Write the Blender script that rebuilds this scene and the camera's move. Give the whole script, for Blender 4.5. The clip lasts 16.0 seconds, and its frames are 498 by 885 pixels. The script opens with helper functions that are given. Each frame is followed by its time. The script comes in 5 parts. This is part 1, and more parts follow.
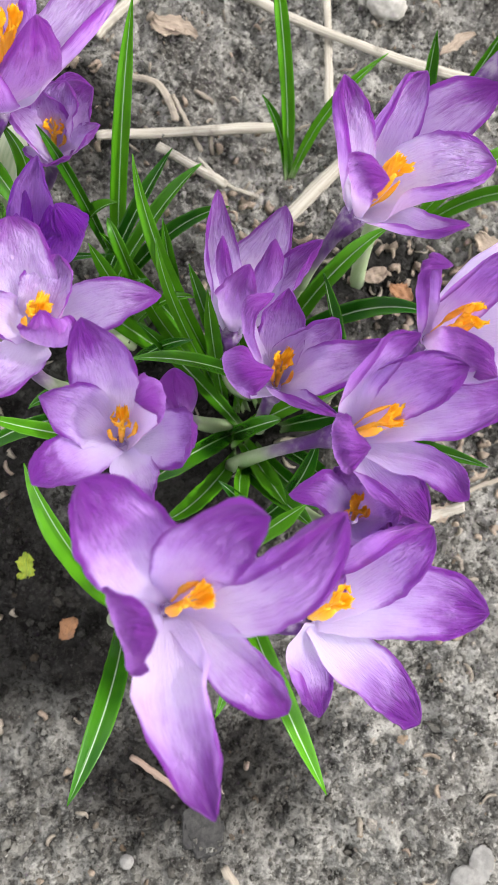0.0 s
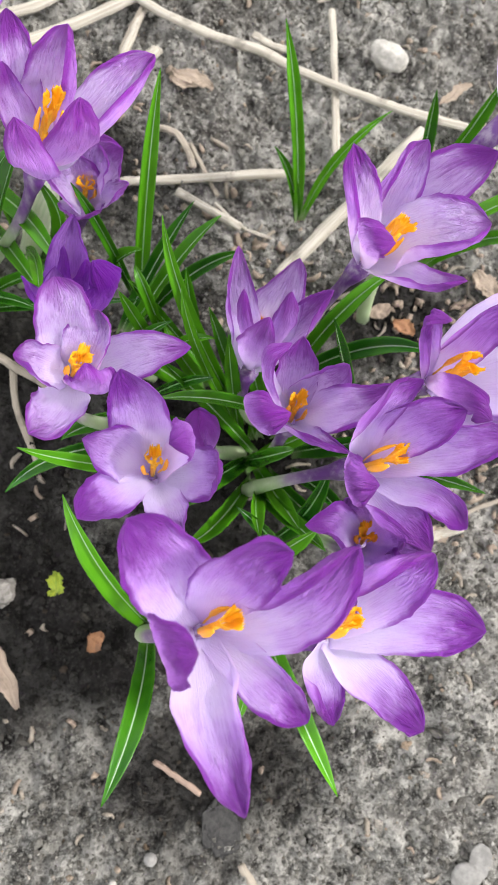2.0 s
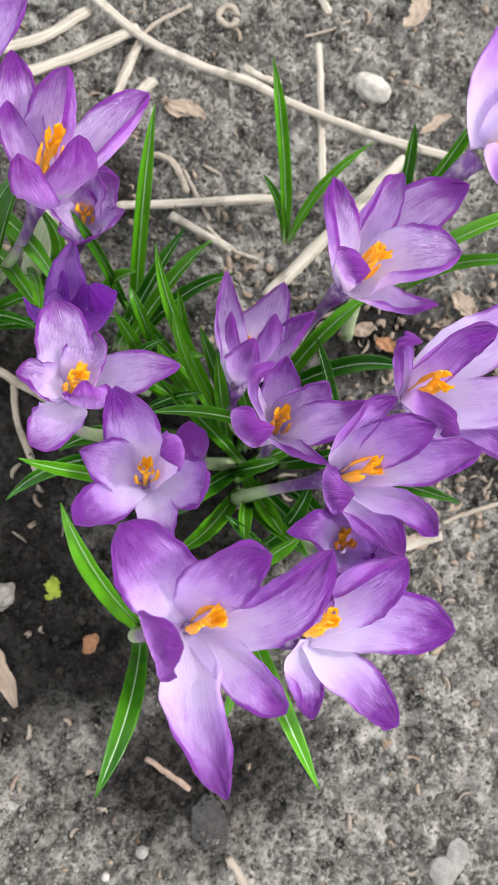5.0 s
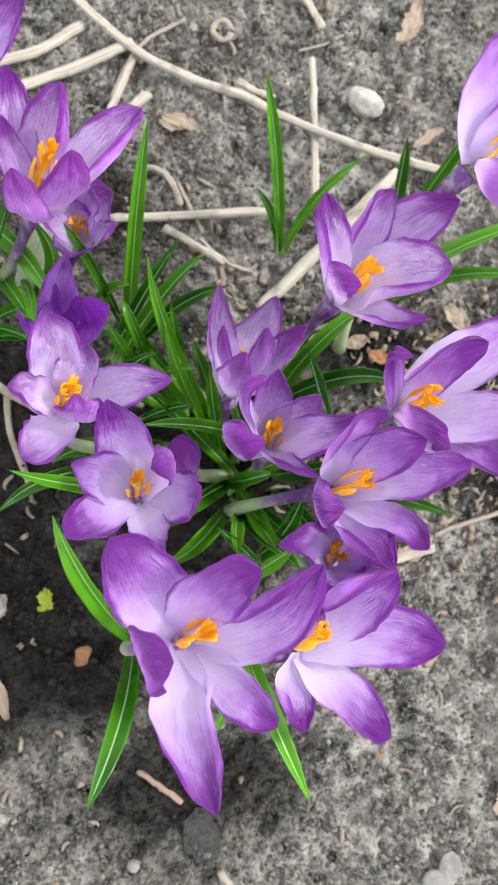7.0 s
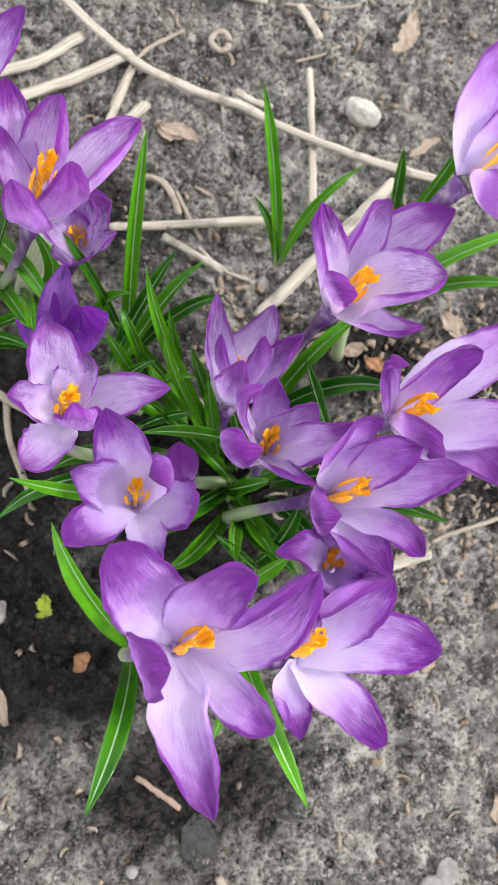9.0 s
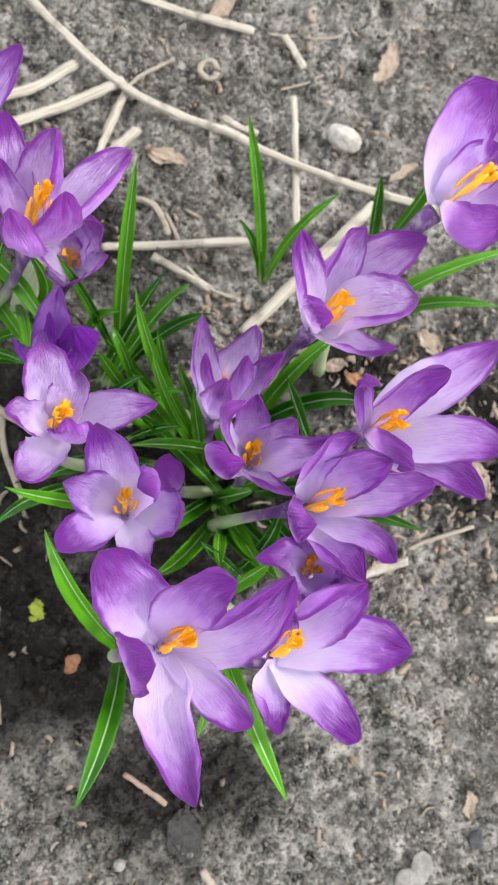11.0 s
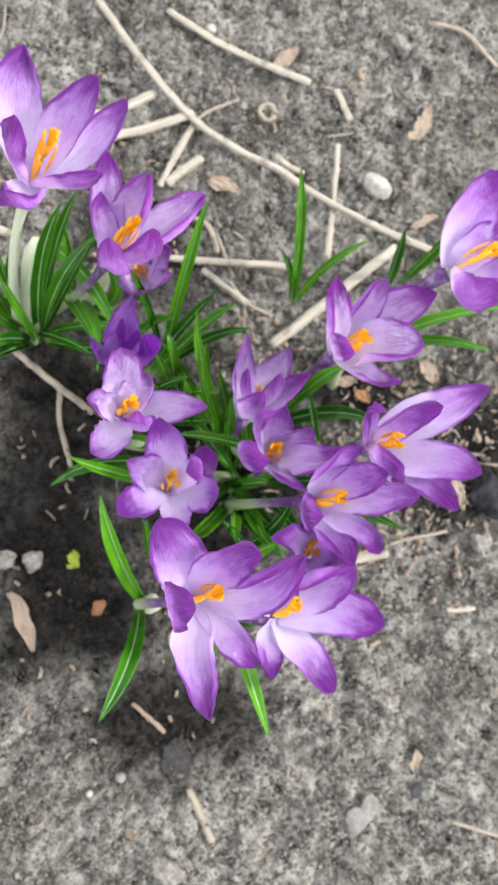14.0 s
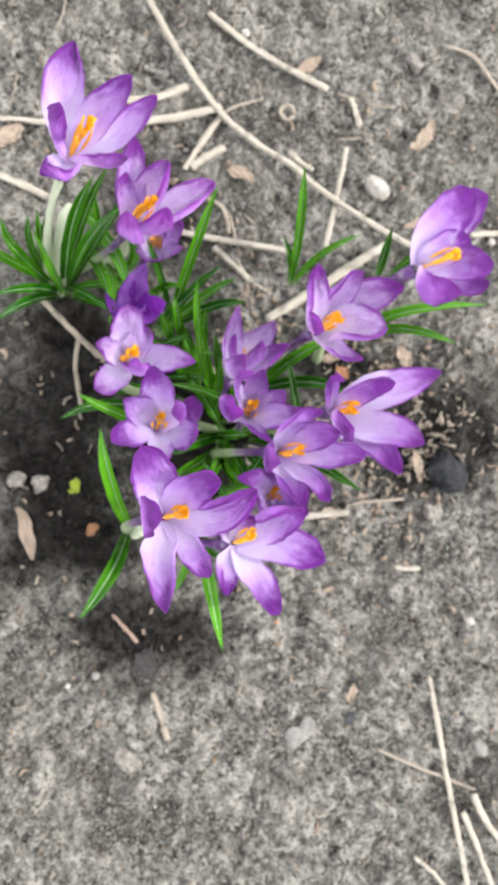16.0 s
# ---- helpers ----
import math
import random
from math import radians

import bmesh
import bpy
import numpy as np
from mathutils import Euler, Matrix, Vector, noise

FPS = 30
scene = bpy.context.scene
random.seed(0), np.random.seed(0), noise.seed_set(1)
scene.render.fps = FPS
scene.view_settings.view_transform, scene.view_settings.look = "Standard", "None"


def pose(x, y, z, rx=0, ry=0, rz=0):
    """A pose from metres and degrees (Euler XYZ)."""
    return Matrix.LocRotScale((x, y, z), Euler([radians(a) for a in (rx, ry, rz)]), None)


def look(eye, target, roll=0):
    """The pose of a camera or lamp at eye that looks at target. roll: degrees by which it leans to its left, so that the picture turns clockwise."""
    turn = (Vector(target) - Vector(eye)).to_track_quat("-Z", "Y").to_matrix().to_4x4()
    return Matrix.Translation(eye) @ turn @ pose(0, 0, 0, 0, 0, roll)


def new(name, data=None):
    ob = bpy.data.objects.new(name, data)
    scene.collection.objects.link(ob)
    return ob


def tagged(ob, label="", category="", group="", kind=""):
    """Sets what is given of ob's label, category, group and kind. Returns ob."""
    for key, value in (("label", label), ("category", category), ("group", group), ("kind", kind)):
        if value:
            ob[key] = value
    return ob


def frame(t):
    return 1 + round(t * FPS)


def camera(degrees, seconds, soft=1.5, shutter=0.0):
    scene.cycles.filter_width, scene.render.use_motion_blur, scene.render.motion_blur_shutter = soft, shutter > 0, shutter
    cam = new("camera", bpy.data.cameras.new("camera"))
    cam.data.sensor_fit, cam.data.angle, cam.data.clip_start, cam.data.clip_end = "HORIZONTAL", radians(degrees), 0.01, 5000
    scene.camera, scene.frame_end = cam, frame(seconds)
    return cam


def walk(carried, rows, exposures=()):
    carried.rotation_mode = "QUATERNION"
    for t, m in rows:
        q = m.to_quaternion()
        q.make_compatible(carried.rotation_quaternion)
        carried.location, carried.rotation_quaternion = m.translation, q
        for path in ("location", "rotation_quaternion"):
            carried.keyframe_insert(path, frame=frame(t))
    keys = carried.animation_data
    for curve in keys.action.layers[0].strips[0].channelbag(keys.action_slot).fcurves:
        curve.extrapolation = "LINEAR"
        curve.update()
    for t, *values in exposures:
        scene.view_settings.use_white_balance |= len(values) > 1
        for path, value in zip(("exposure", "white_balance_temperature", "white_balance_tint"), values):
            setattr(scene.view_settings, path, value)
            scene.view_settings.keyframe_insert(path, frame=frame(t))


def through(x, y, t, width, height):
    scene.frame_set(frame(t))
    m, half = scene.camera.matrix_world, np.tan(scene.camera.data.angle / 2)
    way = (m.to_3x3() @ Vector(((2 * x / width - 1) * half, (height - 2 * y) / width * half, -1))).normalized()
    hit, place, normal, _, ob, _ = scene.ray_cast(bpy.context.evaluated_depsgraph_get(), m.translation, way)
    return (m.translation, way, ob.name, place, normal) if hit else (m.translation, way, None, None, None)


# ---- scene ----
cam = camera(33.96, 16.0)
# one fixed focus on the near blooms, as the phone kept it
cam.data.dof.use_dof = True
cam.data.dof.focus_distance = 0.18
cam.data.dof.aperture_fstop = 41.0
PATH = [
    (0, (0.04382, 0.04438, 0.23900), (0.1630, 0.2482, -1.7470), 29.80),
    (0.5, (0.04459, 0.04368, 0.23698), (0.1663, 0.2520, -1.7484), 29.81),
    (1, (0.04178, 0.04473, 0.23904), (0.1609, 0.2546, -1.7463), 29.05),
    (1.5, (0.03985, 0.04779, 0.24802), (0.1629, 0.2594, -1.7369), 29.59),
    (2, (0.03840, 0.04928, 0.25682), (0.1588, 0.2638, -1.7280), 28.70),
    (2.5, (0.03352, 0.04967, 0.26243), (0.1489, 0.2676, -1.7223), 27.35),
    (3, (0.03519, 0.04947, 0.26546), (0.1547, 0.2750, -1.7182), 27.47),
    (3.5, (0.03707, 0.04835, 0.26782), (0.1630, 0.2806, -1.7146), 28.06),
    (6, (0.04068, 0.04812, 0.27026), (0.1712, 0.2973, -1.7099), 27.29),
    (6.5, (0.04010, 0.04846, 0.27047), (0.1744, 0.3053, -1.7084), 27.29),
    (7, (0.04128, 0.04927, 0.27062), (0.1783, 0.3095, -1.7076), 27.48),
    (7.5, (0.04307, 0.04993, 0.26936), (0.1807, 0.3141, -1.7083), 27.22),
    (8, (0.04320, 0.04994, 0.27067), (0.1799, 0.3182, -1.7065), 26.74),
    (8.5, (0.04212, 0.04987, 0.27058), (0.1803, 0.3204, -1.7062), 26.77),
    (9, (0.04164, 0.04953, 0.27238), (0.1802, 0.3236, -1.7039), 26.54),
    (9.5, (0.04127, 0.04997, 0.27416), (0.1904, 0.3324, -1.7002), 27.65),
    (10, (0.04337, 0.04961, 0.27552), (0.2006, 0.3373, -1.6974), 28.56),
    (12.3, (0.03930, 0.04865, 0.29569), (0.2004, 0.3496, -1.6750), 28.11),
    (12.5, (0.03282, 0.04770, 0.29466), (0.1964, 0.3539, -1.6750), 28.29),
    (13, (0.02908, 0.04748, 0.30603), (0.2078, 0.3633, -1.6608), 30.27),
    (13.5, (0.02661, 0.04593, 0.31965), (0.2223, 0.3554, -1.6465), 34.59),
    (14, (0.02677, 0.04844, 0.33444), (0.2174, 0.2877, -1.6420), 44.93),
    (14.5, (0.03186, 0.04907, 0.34683), (0.2030, 0.2403, -1.6366), 51.43),
    (15, (0.03068, 0.04597, 0.36298), (0.1753, 0.2262, -1.6236), 50.41),
    (15.5, (0.03730, 0.03565, 0.36879), (0.1741, 0.2143, -1.6185), 49.88),
    (16, (0.04098, 0.03555, 0.38206), (0.1826, 0.2221, -1.6042), 49.78),
]
EXPOSURES = [(0.0, 1.17), (3.5, 1.13), (10.0, 1.07), (12.5, 1.08), (14.0, 1.14), (16.0, 1.20)]
walk(cam, [(t, look(eye, target, roll)) for t, eye, target, roll in PATH], EXPOSURES)

# ---- light: bright thin cloud with a soft sun from the right ----
SUN_FROM = Vector((0.72, 0.12, 0.67)).normalized()
world = bpy.data.worlds.new("sky")
scene.world = world
world.use_nodes = True
wn = world.node_tree
sky = wn.nodes.new("ShaderNodeTexSky")
sky.sky_type = "NISHITA"
sky.sun_disc = False
sky.sun_elevation = math.asin(SUN_FROM.z)
sky.sun_rotation = math.atan2(SUN_FROM.x, SUN_FROM.y)
sky.air_density, sky.dust_density = 1.0, 3.0
haze = wn.nodes.new("ShaderNodeMix")
haze.data_type = "RGBA"
haze.inputs[0].default_value = 0.75
haze.inputs[7].default_value = (8.25, 8.25, 8.15, 1)      # thin white cloud veil over the blue
wn.links.new(sky.outputs[0], haze.inputs[6])
wn.links.new(haze.outputs[2], wn.nodes["Background"].inputs[0])
wn.nodes["Background"].inputs[1].default_value = 0.142
sun = new("sun", bpy.data.lights.new("sun", "SUN"))
sun.data.energy, sun.data.angle, sun.data.color = 1.65, radians(4), (1.0, 0.98, 0.955)
sun.matrix_world = look(SUN_FROM * 3, (0, 0, 0))


# ---- materials ----
class Nodes:
    """Small wrapper to write node materials shortly."""

    def __init__(self, name):
        self.mat = bpy.data.materials.new(name)
        self.mat.use_nodes = True
        self.tree = self.mat.node_tree
        self.bsdf = self.tree.nodes["Principled BSDF"]
        self.out = self.tree.nodes["Material Output"]

    def add(self, kind, operation="", data_type="", interpolation_type="", use_clamp=False):
        node = self.tree.nodes.new("ShaderNode" + kind)
        if operation:
            node.operation = operation
        if data_type:
            node.data_type = data_type
        if interpolation_type:
            node.interpolation_type = interpolation_type
        if use_clamp:
            node.use_clamp = True
        return node

    def link(self, a, b):
        self.tree.links.new(a, b)

    def math(self, op, a, b=None, clamp=False):
        node = self.add("Math", operation=op, use_clamp=clamp)
        for slot, v in zip(node.inputs, (a, b)):
            if v is None:
                continue
            if isinstance(v, (int, float)):
                slot.default_value = v
            else:
                self.link(v, slot)
        return node.outputs[0]

    def mix(self, fac, a, b):
        node = self.add("Mix", data_type="RGBA")
        for slot, v in zip((node.inputs[0], node.inputs[6], node.inputs[7]), (fac, a, b)):
            if isinstance(v, (int, float)):
                slot.default_value = v
            elif isinstance(v, tuple):
                slot.default_value = (*v, 1)
            else:
                self.link(v, slot)
        return node.outputs[2]

    def range(self, v, a, b, c=0.0, d=1.0):
        node = self.add("MapRange", interpolation_type="SMOOTHSTEP")
        self.link(v, node.inputs[0])
        for slot, x in zip(node.inputs[1:5], (a, b, c, d)):
            slot.default_value = x
        return node.outputs[0]

    def place(self, source="Object", scale=(1, 1, 1)):
        co = self.add("TexCoord")
        m = self.add("Mapping")
        m.inputs["Scale"].default_value = scale
        self.link(co.outputs[source], m.inputs[0])
        return m.outputs[0]

    def noise(self, where, scale, detail=4.0, rough=0.55, distort=0.0):
        n = self.add("TexNoise")
        self.link(where, n.inputs["Vector"])
        n.inputs["Scale"].default_value, n.inputs["Detail"].default_value = scale, detail
        n.inputs["Roughness"].default_value, n.inputs["Distortion"].default_value = rough, distort
        return n.outputs[0]

    def bump(self, height, strength, distance):
        b = self.add("Bump")
        b.inputs["Strength"].default_value, b.inputs["Distance"].default_value = strength, distance
        self.link(height, b.inputs["Height"])
        self.link(b.outputs[0], self.bsdf.inputs["Normal"])
        return b.outputs[0]

    def put(self, colour=None, rough=None):
        for v, key in ((colour, "Base Color"), (rough, "Roughness")):
            if v is None:
                continue
            if isinstance(v, (int, float)):
                self.bsdf.inputs[key].default_value = v
            elif isinstance(v, tuple):
                self.bsdf.inputs[key].default_value = (*v, 1)
            else:
                self.link(v, self.bsdf.inputs[key])
        return self.mat

    def thin(self, colour, amount, normal=None):
        """Lets light through: mixes in a translucent layer."""
        tr = self.add("BsdfTranslucent")
        if isinstance(colour, tuple):
            tr.inputs[0].default_value = (*colour, 1)
        else:
            self.link(colour, tr.inputs[0])
        mx = self.add("MixShader")
        mx.inputs[0].default_value = amount
        self.link(self.bsdf.outputs[0], mx.inputs[1])
        self.link(tr.outputs[0], mx.inputs[2])
        self.link(mx.outputs[0], self.out.inputs["Surface"])
        if normal is not None:
            self.link(normal, tr.inputs["Normal"])


def uv_split(m):
    co = m.add("TexCoord")
    sp = m.add("SeparateXYZ")
    m.link(co.outputs["UV"], sp.inputs[0])
    return co.outputs["UV"], sp.outputs[0], sp.outputs[1]


def petal_material(name, pale, mid, deep, pale_end, deep_start, clear=0.34):
    """u runs from throat to tip, v across (0 to 1)."""
    m = Nodes(name)
    uv, u, v = uv_split(m)
    info = m.add("ObjectInfo")
    shift = m.add("VectorMath", operation="MULTIPLY_ADD")
    m.link(uv, shift.inputs[0])
    shift.inputs[1].default_value = (1.4, 52.0, 1.0)
    comb = m.add("CombineXYZ")
    m.link(m.math("MULTIPLY", info.outputs["Random"], 37.0), comb.inputs[0])
    m.link(m.math("MULTIPLY", info.outputs["Random"], 91.0), comb.inputs[1])
    m.link(comb.outputs[0], shift.inputs[2])
    veins = m.noise(shift.outputs[0], 1.0, 3.0, 0.6, 0.25)
    blot_at = m.add("VectorMath", operation="MULTIPLY_ADD")
    m.link(uv, blot_at.inputs[0])
    blot_at.inputs[1].default_value = (5.0, 3.2, 1.0)
    m.link(comb.outputs[0], blot_at.inputs[2])
    blot = m.noise(blot_at.outputs[0], 1.0, 4.0, 0.6)
    edge = m.math("ABSOLUTE", m.math("SUBTRACT", v, 0.5))
    reach = m.math("ADD", u, m.math("MULTIPLY", m.math("SUBTRACT", blot, 0.5), 0.5))
    reach = m.math("ADD", reach, m.math("MULTIPLY", m.math("SUBTRACT", veins, 0.5), 0.07))
    reach = m.math("ADD", reach, m.math("MULTIPLY", m.math("SUBTRACT", info.outputs["Random"], 0.5), 0.18))
    body = m.mix(m.range(reach, 0.26, pale_end), pale, mid)
    tipped = m.math("ADD", reach, m.math("MULTIPLY", m.range(edge, 0.37, 0.5), 0.36))
    body = m.mix(m.range(tipped, deep_start + 0.12, deep_start + 0.42), body, deep)
    streak = m.math("MULTIPLY", m.range(veins, 0.48, 0.66), m.math("MULTIPLY", m.range(blot, 0.42, 0.62), m.range(u, 0.25, 0.7)))
    body = m.mix(m.math("MULTIPLY", streak, 0.55), body, deep)
    fleck_at = m.add("VectorMath", operation="MULTIPLY_ADD")
    m.link(uv, fleck_at.inputs[0])
    fleck_at.inputs[1].default_value = (9.0, 19.0, 1.0)
    m.link(comb.outputs[0], fleck_at.inputs[2])
    fleck = m.math("MULTIPLY", m.range(m.noise(fleck_at.outputs[0], 1.0, 5.0, 0.65, 0.5), 0.50, 0.68), m.range(u, 0.3, 0.85))
    body = m.mix(m.math("MULTIPLY", fleck, 0.52), body, deep)
    hair = m.math("MULTIPLY", m.range(m.noise(shift.outputs[0], 2.2, 2.0, 0.5, 0.3), 0.52, 0.66), m.range(u, 0.1, 0.5))
    body = m.mix(m.math("MULTIPLY", hair, 0.10), body, deep)
    crease = m.add("VectorMath", operation="MULTIPLY_ADD")
    m.link(uv, crease.inputs[0])
    crease.inputs[1].default_value = (16.0, 40.0, 1.0)
    m.link(comb.outputs[0], crease.inputs[2])
    fine = m.noise(crease.outputs[0], 1.0, 2.0, 0.5, 0.8)
    wrinkle_at = m.add("VectorMath", operation="MULTIPLY_ADD")
    m.link(uv, wrinkle_at.inputs[0])
    wrinkle_at.inputs[1].default_value = (7.0, 11.0, 1.0)
    m.link(comb.outputs[0], wrinkle_at.inputs[2])
    wrinkle = m.math("MULTIPLY", m.noise(wrinkle_at.outputs[0], 1.0, 3.0, 0.55, 1.2), m.range(u, 0.5, 0.95, 0.08, 3.4))
    nrm = m.bump(m.math("ADD", m.math("ADD", m.math("MULTIPLY", fine, 0.7), m.math("MULTIPLY", veins, 0.35)), m.math("MULTIPLY", wrinkle, 3.6)), 0.58, 0.0006)
    m.bsdf.inputs["Specular IOR Level"].default_value = 0.45
    m.bsdf.inputs["Sheen Weight"].default_value = 0.05
    m.put(body, 0.32)
    m.thin(m.mix(clear, body, (0.95, 0.86, 1.0)), 0.66, nrm)
    return m.mat


LILAC = (
    petal_material("petal_inside", (0.79, 0.72, 0.94), (0.575, 0.27, 0.79), (0.26, 0.02, 0.41), 0.80, 0.50),
    petal_material("petal_outside", (0.80, 0.60, 0.87), (0.56, 0.21, 0.71), (0.26, 0.025, 0.38), 0.6, 0.50),
)
ROSE = (
    petal_material("rose_petal_inside", (0.85, 0.81, 0.96), (0.73, 0.50, 0.91), (0.33, 0.03, 0.48), 1.0, 0.57),
    petal_material("rose_petal_outside", (0.84, 0.68, 0.92), (0.67, 0.34, 0.83), (0.34, 0.03, 0.47), 0.7, 0.52),
)
PALE = (
    petal_material("pale_petal_inside", (0.81, 0.75, 0.96), (0.60, 0.31, 0.83), (0.26, 0.02, 0.42), 0.88, 0.53),
    petal_material("pale_petal_outside", (0.82, 0.64, 0.88), (0.60, 0.26, 0.75), (0.27, 0.025, 0.39), 0.65, 0.50),
)
DARK = (
    petal_material("violet_petal_inside", (0.70, 0.48, 0.86), (0.60, 0.30, 0.82), (0.30, 0.05, 0.50), 0.6, 0.6, 0.2),
    petal_material("violet_petal_outside", (0.62, 0.30, 0.76), (0.47, 0.12, 0.68), (0.23, 0.015, 0.42), 0.5, 0.5, 0.1),
)


def pistil_material(name, low, high):
    m = Nodes(name)
    uv, u, v = uv_split(m)
    n = m.noise(m.place(scale=(1, 1, 1)), 900.0, 3.0)
    m.bump(n, 0.4, 0.0004)
    col = m.mix(m.range(u, 0.0, 0.9), low, high)
    m.put(m.mix(m.range(n, 0.35, 0.7, 0.0, 0.35), col, (1.0, 0.55, 0.02)), 0.5)
    m.thin(col, 0.4)
    return m.mat


STIGMA = pistil_material("orange_stigma", (1.0, 0.72, 0.07), (1.0, 0.60, 0.018))
ANTHER = pistil_material("yellow_anther", (1.0, 0.74, 0.18), (1.0, 0.60, 0.04))


def stem_material():
    m = Nodes("flower_tube")
    uv, u, v = uv_split(m)
    n = m.noise(m.place(scale=(1, 1, 0.2)), 500.0, 3.0)
    col = m.mix(m.range(u, 0.48, 0.64), (0.36, 0.45, 0.25), (0.24, 0.17, 0.27))
    col = m.mix(m.range(u, 0.60, 0.80), col, (0.11, 0.03, 0.18))
    col = m.mix(m.range(n, 0.4, 0.75, 0.0, 0.3), col, (0.62, 0.62, 0.55))
    m.bump(n, 0.2, 0.0004)
    m.put(col, 0.4)
    m.thin(col, 0.2)
    return m.mat


STEM = stem_material()


def leaf_material():
    m = Nodes("crocus_leaf")
    uv, u, v = uv_split(m)
    info = m.add("ObjectInfo")
    edge = m.math("ABSOLUTE", m.math("SUBTRACT", v, 0.5))
    where = m.place("UV", (6, 46, 1))
    n = m.noise(where, 1.0, 3.0)
    big = m.noise(m.place("Object"), 60.0, 2.0)
    tone = m.math("ADD", m.range(info.outputs["Random"], -0.05, 1.05), m.math("MULTIPLY", m.math("SUBTRACT", big, 0.5), 1.2), True)
    green = m.mix(tone, (0.010, 0.085, 0.003), (0.088, 0.305, 0.008))
    green = m.mix(m.range(n, 0.5, 0.8, 0.0, 0.35), green, (0.06, 0.20, 0.012))
    green = m.mix(m.range(edge, 0.42, 0.5, 0.0, 0.5), green, (0.11, 0.30, 0.02))
    rib = m.math("MULTIPLY", m.range(edge, 0.014, 0.040, 1.0, 0.0), m.range(u, 0.85, 1.0, 1.0, 0.0))
    col = m.mix(m.math("MULTIPLY", rib, 0.62), green, (0.58, 0.74, 0.46))
    col = m.mix(m.range(u, 0.0, 0.14, 0.75, 0.0), col, (0.45, 0.55, 0.30))
    nrm = m.bump(n, 0.2, 0.0004)
    m.bsdf.inputs["Specular IOR Level"].default_value = 0.42
    m.put(col, 0.27)
    m.thin(m.mix(0.5, col, (0.12, 0.36, 0.01)), 0.16)
    return m.mat


LEAF = leaf_material()


def sheath_material():
    m = Nodes("papery_sheath")
    uv, u, v = uv_split(m)
    n = m.noise(m.place("UV", (4, 30, 1)), 1.0, 3.0)
    col = m.mix(m.range(n, 0.35, 0.7), (0.72, 0.74, 0.60), (0.55, 0.62, 0.44))
    m.bump(n, 0.4, 0.0005)
    m.put(col, 0.55)
    m.thin(col, 0.35)
    return m.mat


SHEATH = sheath_material()


# dark ellipses: damp soil, and shade of the blooms and leaves put into colour
DAMP_SHADE = [(0.056, 0.060, 0.042, 0.034), (-0.020, 0.082, 0.044, 0.070), (-0.014, 0.040, 0.046, 0.036), (-0.01, 0.015, 0.050, 0.045), (0.038, -0.022, 0.048, 0.030), (0.052, 0.076, 0.060, 0.052), (0.150, 0.095, 0.040, 0.040), (0.0, 0.17, 0.03, 0.025), (0.105, 0.118, 0.03, 0.022)]     # centre and half widths


def damp_shade_mask(m, at):
    """Damp, humus-dark patches of soil with ragged rims, plus the clump's shade painted dark."""
    damp_shade = None
    for x, y, rx, ry in DAMP_SHADE:
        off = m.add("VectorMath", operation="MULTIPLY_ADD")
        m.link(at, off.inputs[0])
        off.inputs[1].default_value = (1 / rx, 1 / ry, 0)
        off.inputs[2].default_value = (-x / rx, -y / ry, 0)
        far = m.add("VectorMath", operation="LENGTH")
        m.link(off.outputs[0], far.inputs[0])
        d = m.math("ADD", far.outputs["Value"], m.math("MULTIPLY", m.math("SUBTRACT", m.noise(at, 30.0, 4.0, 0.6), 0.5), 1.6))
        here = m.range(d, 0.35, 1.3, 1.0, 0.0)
        damp_shade = here if damp_shade is None else m.math("MAXIMUM", damp_shade, here)
    return damp_shade


def soil_material():
    m = Nodes("sandy_garden_soil")
    at = m.place("Object")
    big = m.noise(at, 16.0, 4.0, 0.55)
    mid = m.noise(at, 170.0, 6.0, 0.7)
    grain = m.noise(at, 750.0, 3.0, 0.7)
    damp_shade = damp_shade_mask(m, at)
    col = m.mix(m.range(mid, 0.36, 0.64), (0.022, 0.020, 0.018), (0.290, 0.279, 0.256))
    col = m.mix(m.range(big, 0.38, 0.54, 0.78, 0.0), col, (0.060, 0.053, 0.048))
    patch = m.noise(at, 42.0, 4.0, 0.6)
    col = m.mix(m.range(patch, 0.45, 0.62, 0.0, 0.64), col, (0.352, 0.336, 0.306))
    col = m.mix(m.range(grain, 0.52, 0.68, 0.0, 0.60), col, (0.42, 0.41, 0.37))
    col = m.mix(m.range(grain, 0.30, 0.48, 0.70, 0.0), col, (0.018, 0.016, 0.014))
    # damp ground and the clump's painted shade, both mixed to near black
    col = m.mix(m.math("MULTIPLY", damp_shade, 0.90), col, (0.004, 0.003, 0.003))
    m.bump(m.math("ADD", m.math("MULTIPLY", grain, 0.6), mid), 0.9, 0.0022)
    m.bsdf.inputs["Specular IOR Level"].default_value = 0.12
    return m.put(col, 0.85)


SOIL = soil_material()


